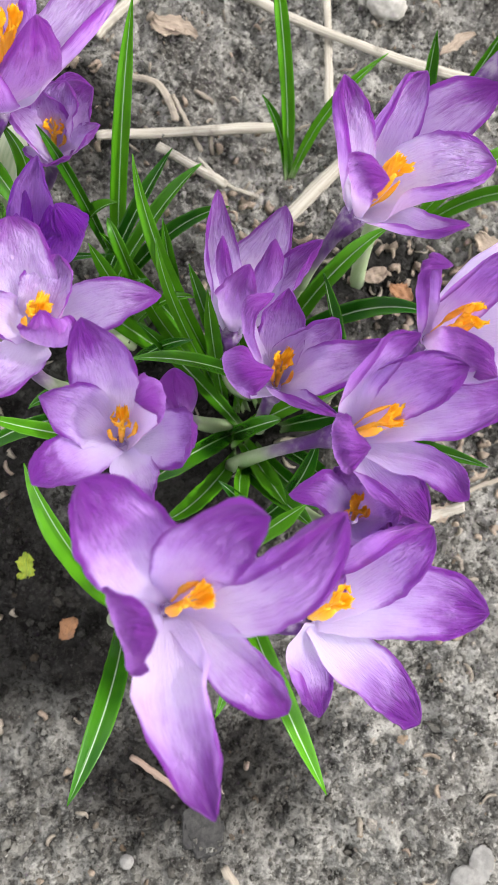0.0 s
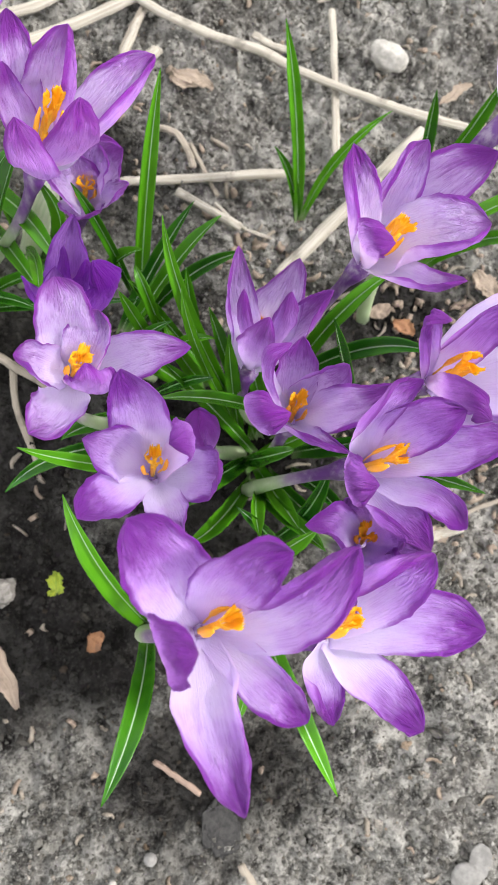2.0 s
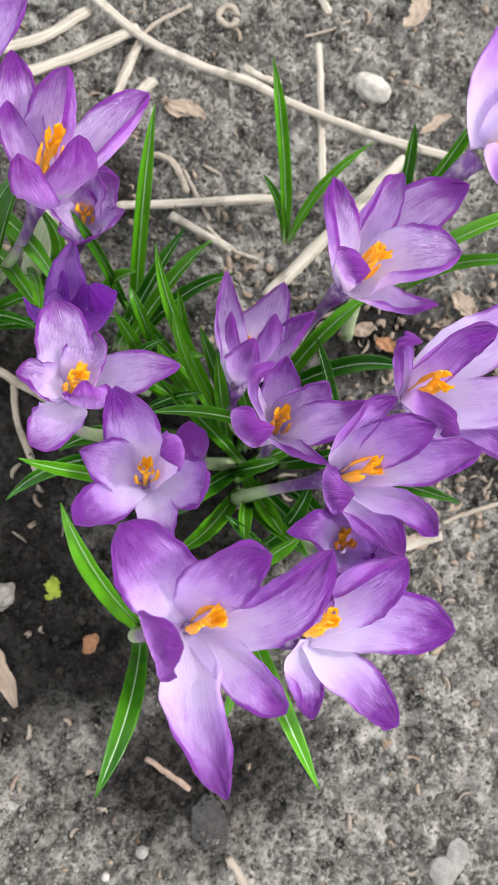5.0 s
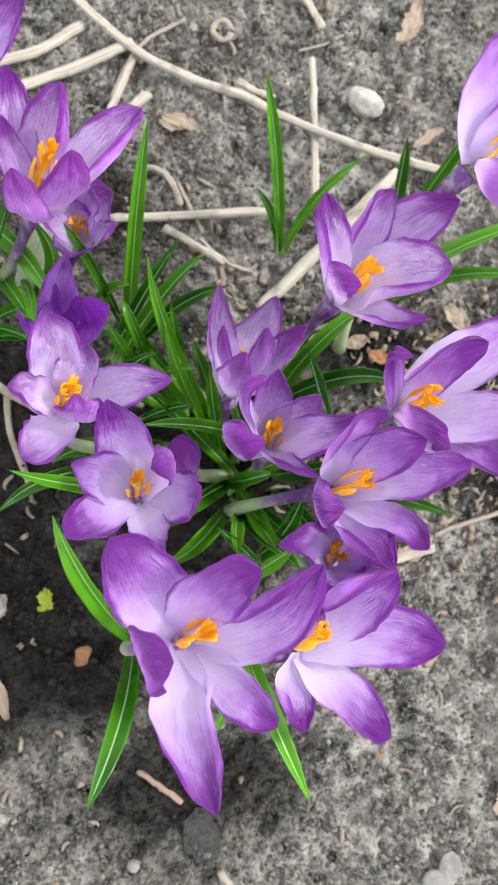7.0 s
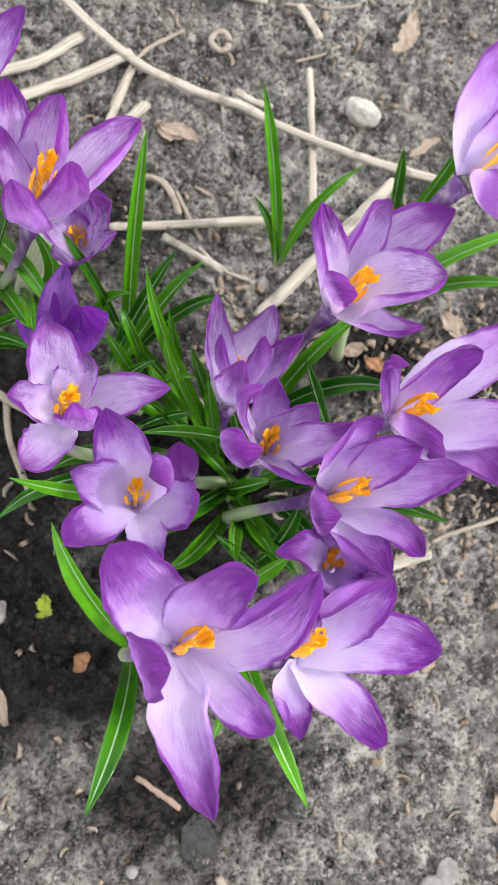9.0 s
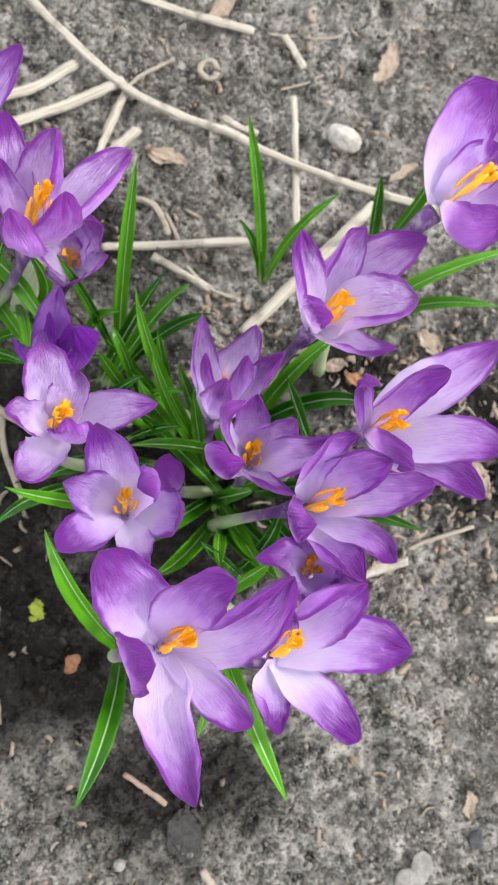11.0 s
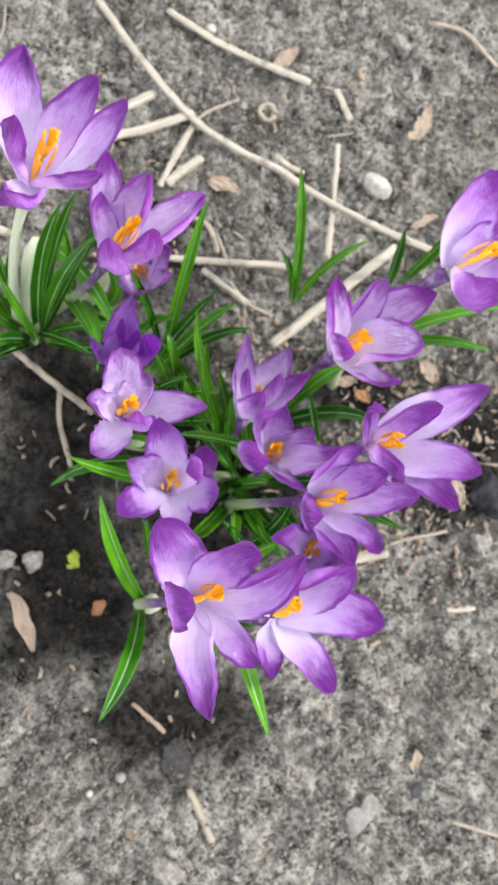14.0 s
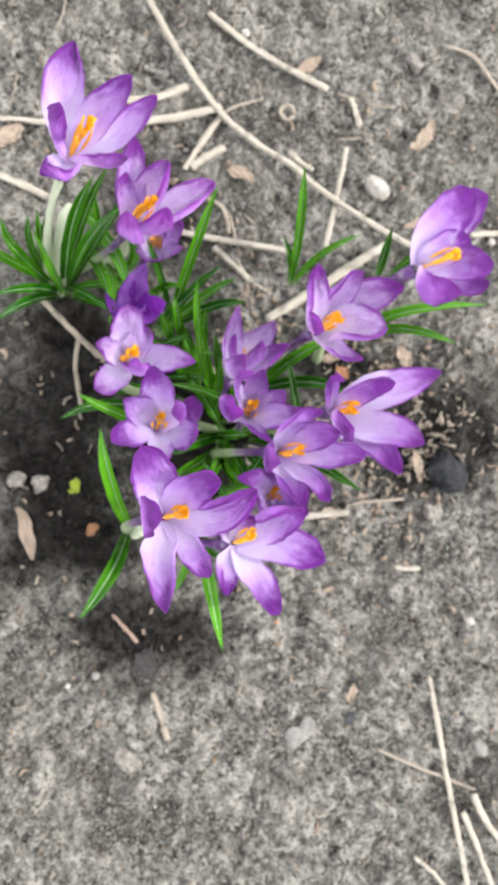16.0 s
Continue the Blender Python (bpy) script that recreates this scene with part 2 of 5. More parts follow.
def crumb_material():
    m = Nodes("soil_crumb")
    at = m.place("Object")
    geo = m.add("NewGeometry")
    r = geo.outputs["Random Per Island"]
    ramp = m.add("ValToRGB")
    m.link(r, ramp.inputs[0])
    e = ramp.color_ramp.elements
    e[0].position, e[0].color = 0.0, (0.075, 0.069, 0.060, 1)
    e[1].position, e[1].color = 0.40, (0.16, 0.152, 0.134, 1)
    for p, c in ((0.75, (0.23, 0.222, 0.20)), (0.94, (0.30, 0.29, 0.262)), (0.985, (0.24, 0.175, 0.12)), (1.0, (0.42, 0.41, 0.38))):
        x = e.new(p)
        x.color = (*c, 1)
    n = m.noise(at, 1400.0, 3.0, 0.65)
    col = m.mix(m.range(n, 0.35, 0.7, 0.0, 0.55), ramp.outputs[0], (0.05, 0.045, 0.04))
    # crumbs darken in the same patches, painted shade included
    col = m.mix(m.math("MULTIPLY", damp_shade_mask(m, at), 0.88), col, (0.005, 0.004, 0.0035))
    m.bump(n, 0.7, 0.0008)
    m.bsdf.inputs["Specular IOR Level"].default_value = 0.12
    return m.put(col, 0.9)


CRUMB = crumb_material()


def stone_material(name, a, b, rough, scale=260.0, spots=(0.1, 0.09, 0.08)):
    m = Nodes(name)
    at = m.place("Object")
    n = m.noise(at, scale, 5.0, 0.65)
    fine = m.noise(at, scale * 6, 3.0, 0.6)
    col = m.mix(m.range(n, 0.35, 0.65), a, b)
    col = m.mix(m.range(fine, 0.58, 0.75, 0.0, 0.6), col, spots)
    m.bump(m.math("ADD", n, m.math("MULTIPLY", fine, 0.4)), 0.5, 0.001)
    m.bsdf.inputs["Specular IOR Level"].default_value = 0.18
    return m.put(col, rough)


STONES = {
    "white": stone_material("white_pebble", (0.40, 0.38, 0.345), (0.27, 0.255, 0.23), 0.85, 320.0, (0.40, 0.36, 0.31)),
    "grey": stone_material("grey_stone", (0.235, 0.226, 0.213), (0.165, 0.158, 0.149), 0.9, 420.0),
    "slate": stone_material("slate_stone", (0.034, 0.035, 0.039), (0.075, 0.077, 0.082), 0.85),
    "dark": stone_material("wet_dark_stone", (0.012, 0.013, 0.016), (0.030, 0.031, 0.036), 0.7),
    "mud": stone_material("dark_mud", (0.026, 0.025, 0.025), (0.050, 0.048, 0.046), 0.9, 420.0),
    "clod": stone_material("soil_clod", (0.27, 0.25, 0.225), (0.13, 0.118, 0.105), 0.9, 420.0),
    "brown": stone_material("brown_pebble", (0.42, 0.24, 0.13), (0.30, 0.17, 0.09), 0.6),
}


def fibre_material(name, a, b, dark, rough=0.6, through=0.0):
    """Dry plant fibre: streaks run along u."""
    m = Nodes(name)
    uv, u, v = uv_split(m)
    info = m.add("ObjectInfo")
    where = m.add("VectorMath", operation="MULTIPLY_ADD")
    m.link(uv, where.inputs[0])
    where.inputs[1].default_value = (2.5, 14.0, 1.0)
    comb = m.add("CombineXYZ")
    m.link(m.math("MULTIPLY", info.outputs["Random"], 53.0), comb.inputs[0])
    m.link(comb.outputs[0], where.inputs[2])
    n = m.noise(where.outputs[0], 1.0, 4.0, 0.6)
    blot = m.noise(m.place("Object"), 130.0, 4.0, 0.6)
    col = m.mix(m.range(n, 0.35, 0.65), a, b)
    col = m.mix(m.range(blot, 0.54, 0.72, 0.0, 0.75), col, dark)
    m.bump(n, 0.8, 0.0006)
    m.put(col, rough)
    if through:
        m.thin(col, through)
    return m.mat


FIBRES = {
    "straw": fibre_material("bleached_straw", (0.42, 0.385, 0.325), (0.28, 0.248, 0.20), (0.12, 0.105, 0.085), 0.65),
    "root": fibre_material("dry_root", (0.32, 0.275, 0.22), (0.225, 0.19, 0.15), (0.11, 0.09, 0.072), 0.7),
    "twig": fibre_material("weathered_twig", (0.30, 0.205, 0.155), (0.23, 0.16, 0.125), (0.13, 0.095, 0.08), 0.7),
    "litter_tan": fibre_material("tan_leaf_litter", (0.41, 0.325, 0.25), (0.29, 0.225, 0.17), (0.15, 0.115, 0.085), 0.7, 0.15),
    "litter_brown": fibre_material("brown_leaf_litter", (0.30, 0.23, 0.175), (0.22, 0.165, 0.125), (0.12, 0.09, 0.07), 0.8),
    "litter_orange": fibre_material("rust_leaf_litter", (0.40, 0.19, 0.085), (0.28, 0.14, 0.07), (0.15, 0.085, 0.05), 0.7, 0.15),
    "litter_green": fibre_material("yellow_green_litter", (0.42, 0.46, 0.03), (0.22, 0.34, 0.03), (0.14, 0.20, 0.02), 0.5, 0.25),
}


# ---- helpers for meshes; lengths below are in millimetres ----
MM = 0.001


def mm(p):
    return Vector(p) * MM


def mesh_of(name, verts, faces, uvs=None, mats=(), slots=None, smooth=True):
    me = bpy.data.meshes.new(name)
    me.from_pydata([tuple(v) for v in verts], [], faces)
    for m in mats:
        me.materials.append(m)
    if uvs is not None:
        layer = me.uv_layers.new(name="UVMap")
        index = np.empty(len(me.loops), dtype=np.int32)
        me.loops.foreach_get("vertex_index", index)
        layer.data.foreach_set("uv", np.asarray(uvs, dtype=np.float32)[index].ravel())
    if slots is not None:
        me.polygons.foreach_set("material_index", slots)
    me.polygons.foreach_set("use_smooth", [smooth] * len(me.polygons))
    me.update()
    return me


def part(name, me, parent, label=""):
    ob = new(name, me)
    ob.parent = parent
    return tagged(ob, label)


def thing(name, at, label, category, group="", kind=""):
    ob = new(name)
    ob.location = at
    ob.empty_display_size = 0.005
    return tagged(ob, label, category, group, kind)


def bezier(a, c, b, s):
    return a * ((1 - s) ** 2) + c * (2 * s * (1 - s)) + b * (s * s)


def smooth(a, b, x):
    x = min(1.0, max(0.0, (x - a) / (b - a)))
    return x * x * (3 - 2 * x)


def spline(points, s):
    """Catmull-Rom through the points, s from 0 to 1."""
    n = len(points) - 1
    k = min(int(s * n), n - 1)
    f = s * n - k
    p1, p2 = points[k], points[k + 1]
    p0 = points[k - 1] if k else p1 * 2 - p2
    p3 = points[k + 2] if k + 2 <= n else p2 * 2 - p1
    return 0.5 * (2 * p1 + (p2 - p0) * f + (2 * p0 - 5 * p1 + 4 * p2 - p3) * f ** 2 + (3 * p1 - p0 - 3 * p2 + p3) * f ** 3)


def sheet(name, spine, sides, normals, half, cup, thick, mats, rng, ruffle=0.0, nv=10, fold=0.0):
    """A thin curved blade along spine: half widths, cupped towards its normals, with an inner and an outer skin."""
    nu = len(spine)
    seed = Vector((rng.uniform(0, 90), rng.uniform(0, 90), rng.uniform(0, 90)))
    verts, uvs, faces, slots = [], [], [], []
    for skin in (0, 1):
        for i, p in enumerate(spine):
            s = i / (nu - 1)
            for j in range(nv + 1):
                v = 2 * j / nv - 1
                lift = (cup * v * v + fold * abs(v)) * half[i]
                if ruffle:
                    lift += ruffle * noise.noise(seed + Vector((s * 3.2, v * 1.4, 0))) * (0.3 + abs(v)) * smooth(0.1, 0.6, s)
                    lift += 0.55 * ruffle * noise.noise(seed + Vector((s * 7.0, v * 4.0, 7))) * abs(v) * smooth(0.3, 0.8, s)
                    lift += 0.30 * ruffle * noise.noise(seed + Vector((s * 13.0, v * 6.0, 3))) * smooth(0.35, 0.95, s)
                wide = v * half[i] * (1 - 0.12 * cup * abs(v))
                if ruffle:
                    wide *= 1 + 0.12 * noise.noise(seed + Vector((s * 5.0, 3.0 if v > 0 else 9.0, 0))) + 0.07 * noise.noise(seed + Vector((s * 15.0, 5.0 if v > 0 else 11.0, 0)))
                q = p + sides[i] * wide + normals[i] * lift
                if skin:
                    t = thick * (0.25 + 0.75 * math.sqrt(max(0.0, 1 - v * v))) * (0.35 + 0.65 * (1 - s))
                    q = q - normals[i] * t
                verts.append(q)
                uvs.append((s, j / nv))
    row, base = nv + 1, nu * (nv + 1)
    for i in range(nu - 1):
        for j in range(nv):
            a = i * row + j
            faces.append((a, a + 1, a + row + 1, a + row))
            slots.append(0)
            b = base + a
            faces.append((b, b + row, b + row + 1, b + 1))
            slots.append(len(mats) - 1)
    for i in range(nu - 1):
        a, b = i * row, base + i * row
        faces.append((a, a + row, b + row, b))
        a, b = i * row + nv, base + i * row + nv
        faces.append((a, b, b + row, a + row))
        slots += [len(mats) - 1] * 2
    for j in range(nv):
        a, b = j, base + j
        faces.append((a, b, b + 1, a + 1))
        a, b = (nu - 1) * row + j, base + (nu - 1) * row + j
        faces.append((a, a + 1, b + 1, b))
        slots += [len(mats) - 1] * 2
    return mesh_of(name, verts, faces, uvs, mats, slots)


def tube_mesh(name, centres, radii, mat, sides=12, flat=1.0, up=Vector((0, 0, 1)), lump=0.0, seed=0.0, ridge=0.0):
    """A closed tube; flat squeezes it along up."""
    verts, uvs, faces = [], [], []
    n = len(centres)
    for i, (c, r) in enumerate(zip(centres, radii)):
        t = (centres[min(i + 1, n - 1)] - centres[max(i - 1, 0)]).normalized()
        side = t.cross(up)
        if side.length < 0.05:
            side = t.cross(Vector((0, 1, 0)))
        side.normalize()
        nrm = side.cross(t).normalized()
        for k in range(sides):
            a = 2 * math.pi * k / sides
            rr = r * (1 + lump * noise.noise(Vector((seed + i * 0.55, math.cos(a) * 1.3, math.sin(a) * 1.3))) + ridge * noise.noise(Vector((seed + i * 0.12, math.cos(a) * 4, math.sin(a) * 4))))
            verts.append(c + side * (math.cos(a) * rr) + nrm * (math.sin(a) * rr * flat))
            uvs.append((i / (n - 1), k / sides))
    for i in range(n - 1):
        for k in range(sides):
            a, b = i * sides + k, i * sides + (k + 1) % sides
            faces.append((a, b, b + sides, a + sides))
    faces.append(tuple(reversed(range(sides))))
    faces.append(tuple((n - 1) * sides + k for k in range(sides)))
    return mesh_of(name, verts, faces, uvs, (mat,))


# ---- ground: one sheet of loose sandy soil that reaches the horizon ----
def soil_height(x, y):
    p = Vector((x, y, 0.0))
    h = 0.0040 * noise.noise(p * 22)
    h += 0.0040 * noise.noise(p * 70 + Vector((5, 3, 1)))
    h += 0.0030 * noise.noise(p * 170 + Vector((2, 8, 4)))
    h += 0.0018 * noise.noise(p * 400)
    h += 0.0009 * noise.noise(p * 760 + Vector((3, 5, 2)))
    q = p + Vector((noise.noise(p * 60), noise.noise(p * 60 + Vector((7, 7, 7))), 0)) * 0.004
    h += 0.0030 * max(0.0, 0.55 - noise.voronoi(q * 150)[0][0])
    h += 0.0020 * max(0.0, 0.55 - noise.voronoi(q * 330 + Vector((3, 1, 0)))[0][0])
    return h - 0.0022


def axis_steps(lo, hi, step, far):
    dense = list(np.arange(lo, hi + step / 2, step))
    out, d, x = [], step, hi
    while x < far:
        d *= 1.35
        x += d
        out.append(x)
    low, d, x = [], step, lo
    while x > -far:
        d *= 1.35
        x -= d
        low.append(x)
    return low[::-1] + dense + out


def build_ground():
    xs = axis_steps(-0.135, 0.255, 0.0010, 400.0)
    ys = axis_steps(-0.185, 0.355, 0.0010, 400.0)
    nx, ny = len(xs), len(ys)
    verts = []
    for y in ys:
        for x in xs:
            near = abs(x) < 1.5 and abs(y) < 1.5
            verts.append((x, y, soil_height(x, y) if near else 0.02 * noise.noise(Vector((x * 0.4, y * 0.4, 0)))))
    faces = [(j * nx + i, j * nx + i + 1, (j + 1) * nx + i + 1, (j + 1) * nx + i) for j in range(ny - 1) for i in range(nx - 1)]
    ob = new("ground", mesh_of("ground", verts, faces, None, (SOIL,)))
    tagged(ob, "loose grey sandy garden soil with damp patches and painted clump shade", "soil", kind="structure")


build_ground()


def rest(x, y):
    return soil_height(x, y)


def lump_shape(rng, sides=6, rough=0.3):
    """A small rough lump: points of a low sphere, pushed in and out."""
    pts, faces = [Vector((0, 0, -1))], []
    for lat in (-0.45, 0.45):
        for k in range(sides):
            a = 2 * math.pi * (k + (0.5 if lat > 0 else 0)) / sides
            r = math.sqrt(1 - lat * lat)
            pts.append(Vector((math.cos(a) * r, math.sin(a) * r, lat)))
    pts.append(Vector((0, 0, 1)))
    pts = [p * rng.uniform(1 - rough, 1 + rough) for p in pts]
    for k in range(sides):
        k2 = (k + 1) % sides
        faces += [(0, 1 + k2, 1 + k), (1 + k, 1 + k2, 1 + sides + k), (1 + k2, 1 + sides + k2, 1 + sides + k), (1 + sides + k, 1 + sides + k2, 1 + 2 * sides)]
    return pts, faces


def build_crumbs(count, smallest, largest, power, sides, name, label, seed, rough=0.35, sink=0.2):
    rng = random.Random(seed)
    shapes = [lump_shape(rng, sides, rough) for _ in range(24)]
    verts, faces = [], []
    for _ in range(count):
        x, y = rng.uniform(-0.115, 0.235), rng.uniform(-0.165, 0.330)
        clump = noise.noise(Vector((x * 45, y * 45, seed)))
        if clump < rng.uniform(-0.75, 0.2):
            continue
        r = smallest + (largest - smallest) * rng.random() ** power
        pts, fs = rng.choice(shapes)
        turn = Euler((rng.uniform(0, 6.3), rng.uniform(0, 6.3), rng.uniform(0, 6.3))).to_matrix()
        at = Vector((x, y, rest(x, y) + r * sink))
        k = len(verts)
        turn = turn @ Matrix.Diagonal((r, r * rng.uniform(0.6, 1), r * rng.uniform(0.5, 0.9)))
        verts += [at + turn @ p for p in pts]
        faces += [tuple([k + i for i in f]) for f in fs]
    ob = new(name, mesh_of(name, verts, faces, None, (CRUMB,), None, False))
    tagged(ob, label, "soil crumbs", kind="stuff")


build_crumbs(70000, 0.0003, 0.0010, 2.0, 3, "soil_grains", "fine pale and dark sand grains strewn over the soil", 3)
build_crumbs(800, 0.0010, 0.0032, 2.5, 7, "soil_clods", "rounded grey soil clods pressed into the ground", 5, 0.55, -0.4)
build_crumbs(30000, 0.0005, 0.0017, 3, 6, "soil_crumbs", "loose grey and dark brown soil crumbs of many sizes", 8)

def build_fibres(name, label, count, beds, longest, widest, look_of, seed):
    """Short dry fibres, husks and leaf crumbs lying in the soil, most of them in a few beds."""
    rng = random.Random(seed)
    verts, faces, uvs = [], [], []
    for _ in range(count):
        if rng.random() < 0.65:
            cx, cy, spread = rng.choice(beds)
            x, y = rng.gauss(cx, spread), rng.gauss(cy, spread)
        else:
            x, y = rng.uniform(-0.10, 0.22), rng.uniform(-0.15, 0.31)
        long, wide = longest * rng.uniform(0.25, 1) * rng.uniform(0.4, 1), widest * rng.uniform(0.33, 1)
        h = rng.uniform(0, 6.28)
        ahead, side = Vector((math.cos(h), math.sin(h), 0)), Vector((-math.sin(h), math.cos(h), 0))
        bend = rng.uniform(-0.3, 0.3) * long
        tilt = rng.uniform(-0.5, 0.5)
        k = len(verts)
        for i in range(5):
            s = i / 4
            p = Vector((x, y, 0)) + ahead * ((s - 0.5) * long) + side * (bend * (2 * s - 1) ** 2)
            p.z = rest(p.x, p.y) + 0.0009 + 0.0006 * math.sin(s * 3)
            w = wide * (0.5 + 0.5 * math.sin(math.pi * (0.15 + 0.7 * s))) * rng.uniform(0.75, 1.2)
            up = min(w * 0.8, 0.0004)
            for off, lift in ((-w, 0), (0, up), (w, 0), (0, -up)):
                verts.append(p + side * off + Vector((0, 0, lift + tilt * off)))
                uvs.append((s, off * 500 + 0.5))
        for i in range(4):
            for j in range(4):
                a, b = k + 4 * i + j, k + 4 * i + (j + 1) % 4
                faces.append((a, b, b + 4, a + 4))
        faces += [(k + 3, k + 2, k + 1, k), (k + 16, k + 17, k + 18, k + 19)]
    ob = new(name, mesh_of(name, verts, faces, uvs, (FIBRES[look_of],)))
    tagged(ob, label, "plant debris", kind="stuff")


build_fibres("dry_fibres", "short tan dry fibres and husks lying in the soil", 460, [(0.072, 0.130, 0.040), (0.132, 0.072, 0.022), (0.150, 0.105, 0.02)], 0.009, 0.0009, "root", 14)
build_fibres("leaf_crumbs", "crumbled tan dead leaves lying between the leaf tufts", 320, [(0.108, 0.112, 0.016), (0.130, 0.066, 0.014), (0.148, 0.09, 0.016), (0.056, 0.134, 0.014), (0.128, 0.080, 0.018), (0.0, 0.175, 0.02)], 0.0065, 0.0017, "litter_tan", 15)
build_fibres("bark_crumbs", "small dark brown bark crumbs scattered on soil", 160, [(0.108, 0.112, 0.020), (0.135, 0.125, 0.02), (0.0, 0.18, 0.03)], 0.006, 0.0015, "litter_brown", 16)

# ---- crocus flowers ----
FLOWER_RNG = random.Random(11)


def petal(spine, width, face, cup=0.3, lip=(0.0, 0.0), peak=0.58, blunt=2.1, curl=0.0, neck=0.38):
    """Spine from above the throat to the tip; face: 1 shows its inside from above, -1 arches over the throat;
    lip: how far the two rims roll in, in radians."""
    return [mm(p) for p in spine], width * MM, face, cup, lip, peak, blunt, curl, neck


def along(points, n):
    """n evenly spaced points on the curve through the points."""
    fine = [spline(points, i / 80) for i in range(81)]
    run = [0.0]
    for a, b in zip(fine, fine[1:]):
        run.append(run[-1] + (b - a).length)
    out, k = [], 0
    for i in range(n):
        want = run[-1] * i / (n - 1)
        while k < 79 and run[k + 1] < want:
            k += 1
        f = (want - run[k]) / max(1e-9, run[k + 1] - run[k])
        out.append(fine[k].lerp(fine[k + 1], min(1.0, f)))
    return out


def petal_mesh(throat, spec, axis, mats, rng):
    """A thin petal: its cross-section is an arc whose rims may roll in, with an inner and an outer skin."""
    spine, width, face, cup, lip, peak, blunt, curl, neck = spec
    nu, nv = 36, 22
    pts = along([throat] + spine, nu)
    middle = pts[nu // 2]
    focus = throat + axis * 0.030 + Vector((0, 0, 0.022 if face > 0 else 0))
    look_in = (focus - middle).normalized() + Vector((0, 0, 1.3 if face > 0 else -0.4))
    ahead = (pts[nu // 2 + 3] - pts[nu // 2 - 3]).normalized()
    side = ahead.cross(look_in).normalized()
    if abs(curl) > 0.01:
        start = int(nu * 0.72)
        base = [pts[i] - pts[i - 1] for i in range(1, nu)]
        for i in range(start + 1, nu):
            ang = -curl * 1.6 * ((i - start) / (nu - 1 - start)) ** 1.2
            pts[i] = pts[i - 1] + Matrix.Rotation(ang, 3, side) @ base[i - 1]
    seed = Vector((rng.uniform(0, 90), rng.uniform(0, 90), rng.uniform(0, 90)))
    tw, ruffle = rng.uniform(-0.1, 0.1), 0.0013 * min(1.0, width / 0.0115)
    thick = 0.0004
    inner, outer, uvs = [], [], []
    for i in range(nu):
        s = i / (nu - 1)
        t = (pts[min(i + 1, nu - 1)] - pts[max(i - 1, 0)]).normalized()
        sd = (side - t * side.dot(t)).normalized()
        sd = Matrix.Rotation(tw * s, 3, t) @ sd
        nm = sd.cross(t).normalized()
        w = neck + (1 - neck) * math.sin(0.5 * math.pi * min(1.0, s / peak)) ** 1.1
        if s > peak:
            w *= max(0.0, 1 - ((s - peak) / (1 - peak)) ** blunt) ** 0.74
        half = max(0.0001, 0.5 * width * w)
        rows = {}
        for way in (-1, 1):
            roll = lip[0] if way < 0 else lip[1]
            reach = half * (1 + 0.09 * noise.noise(seed + Vector((s * 5.0, 6.0 + 3.0 * way, 0))) + 0.05 * noise.noise(seed + Vector((s * 15.0, 8.0 + 3.0 * way, 0))) + 0.05 * smooth(0.6, 0.95, s) * noise.noise(seed + Vector((s * 34.0, 2.0 + 3.0 * way, 0))))
            x = z = 0.0
            step = reach / (nv // 2)
            for j in range(nv // 2 + 1):
                v = j / (nv // 2)
                ang = 2 * cup * v + roll * smooth(0.45, 0.74, v) * smooth(0.2, 0.55, s)
                if j:
                    x += step * math.cos(ang)
                    z += step * math.sin(ang)
                rows[way * j] = (x * way, z, ang * way)
        for j in range(-(nv // 2), nv // 2 + 1):
            x, z, ang = rows[j]
            v = j / (nv // 2)
            lift = ruffle * noise.noise(seed + Vector((s * 3.2, v * 1.4, 0))) * (0.3 + abs(v)) * smooth(0.1, 0.6, s)
            lift += 0.6 * ruffle * noise.noise(seed + Vector((s * 7.5, v * 4.0, 7))) * (0.25 + abs(v)) * smooth(0.3, 0.8, s)
            lift += 0.5 * ruffle * noise.noise(seed + Vector((s * 14.0, v * 9.0, 3))) * smooth(0.4, 0.95, s)
            out = nm * math.cos(ang) - sd * math.sin(ang)
            q = pts[i] + sd * x + nm * z + out * (lift * min(1.0, half / 0.003))
            inner.append(q)
            outer.append(q - out * thick * (0.3 + 0.7 * math.sqrt(max(0.0, 1 - v * v))) * (0.4 + 0.6 * (1 - s)))
            uvs.append((s, 0.5 + 0.5 * v))
    row, base = nv + 1, nu * (nv + 1)
    faces, slots = [], []
    for i in range(nu - 1):
        for j in range(nv):
            a = i * row + j
            faces += [(a, a + 1, a + row + 1, a + row), (base + a, base + a + row, base + a + row + 1, base + a + 1)]
            slots += [0, 1]
        a, b = i * row, i * row + nv
        faces += [(a, a + row, base + a + row, base + a), (b, base + b, base + b + row, b + row)]
        slots += [1, 1]
    for j in range(nv):
        a, b = j, (nu - 1) * row + j
        faces += [(a, base + a, base + a + 1, a + 1), (b, b + 1, base + b + 1, base + b)]
        slots += [1, 1]
    return mesh_of("petal", inner + outer, faces, uvs + uvs, mats, slots)


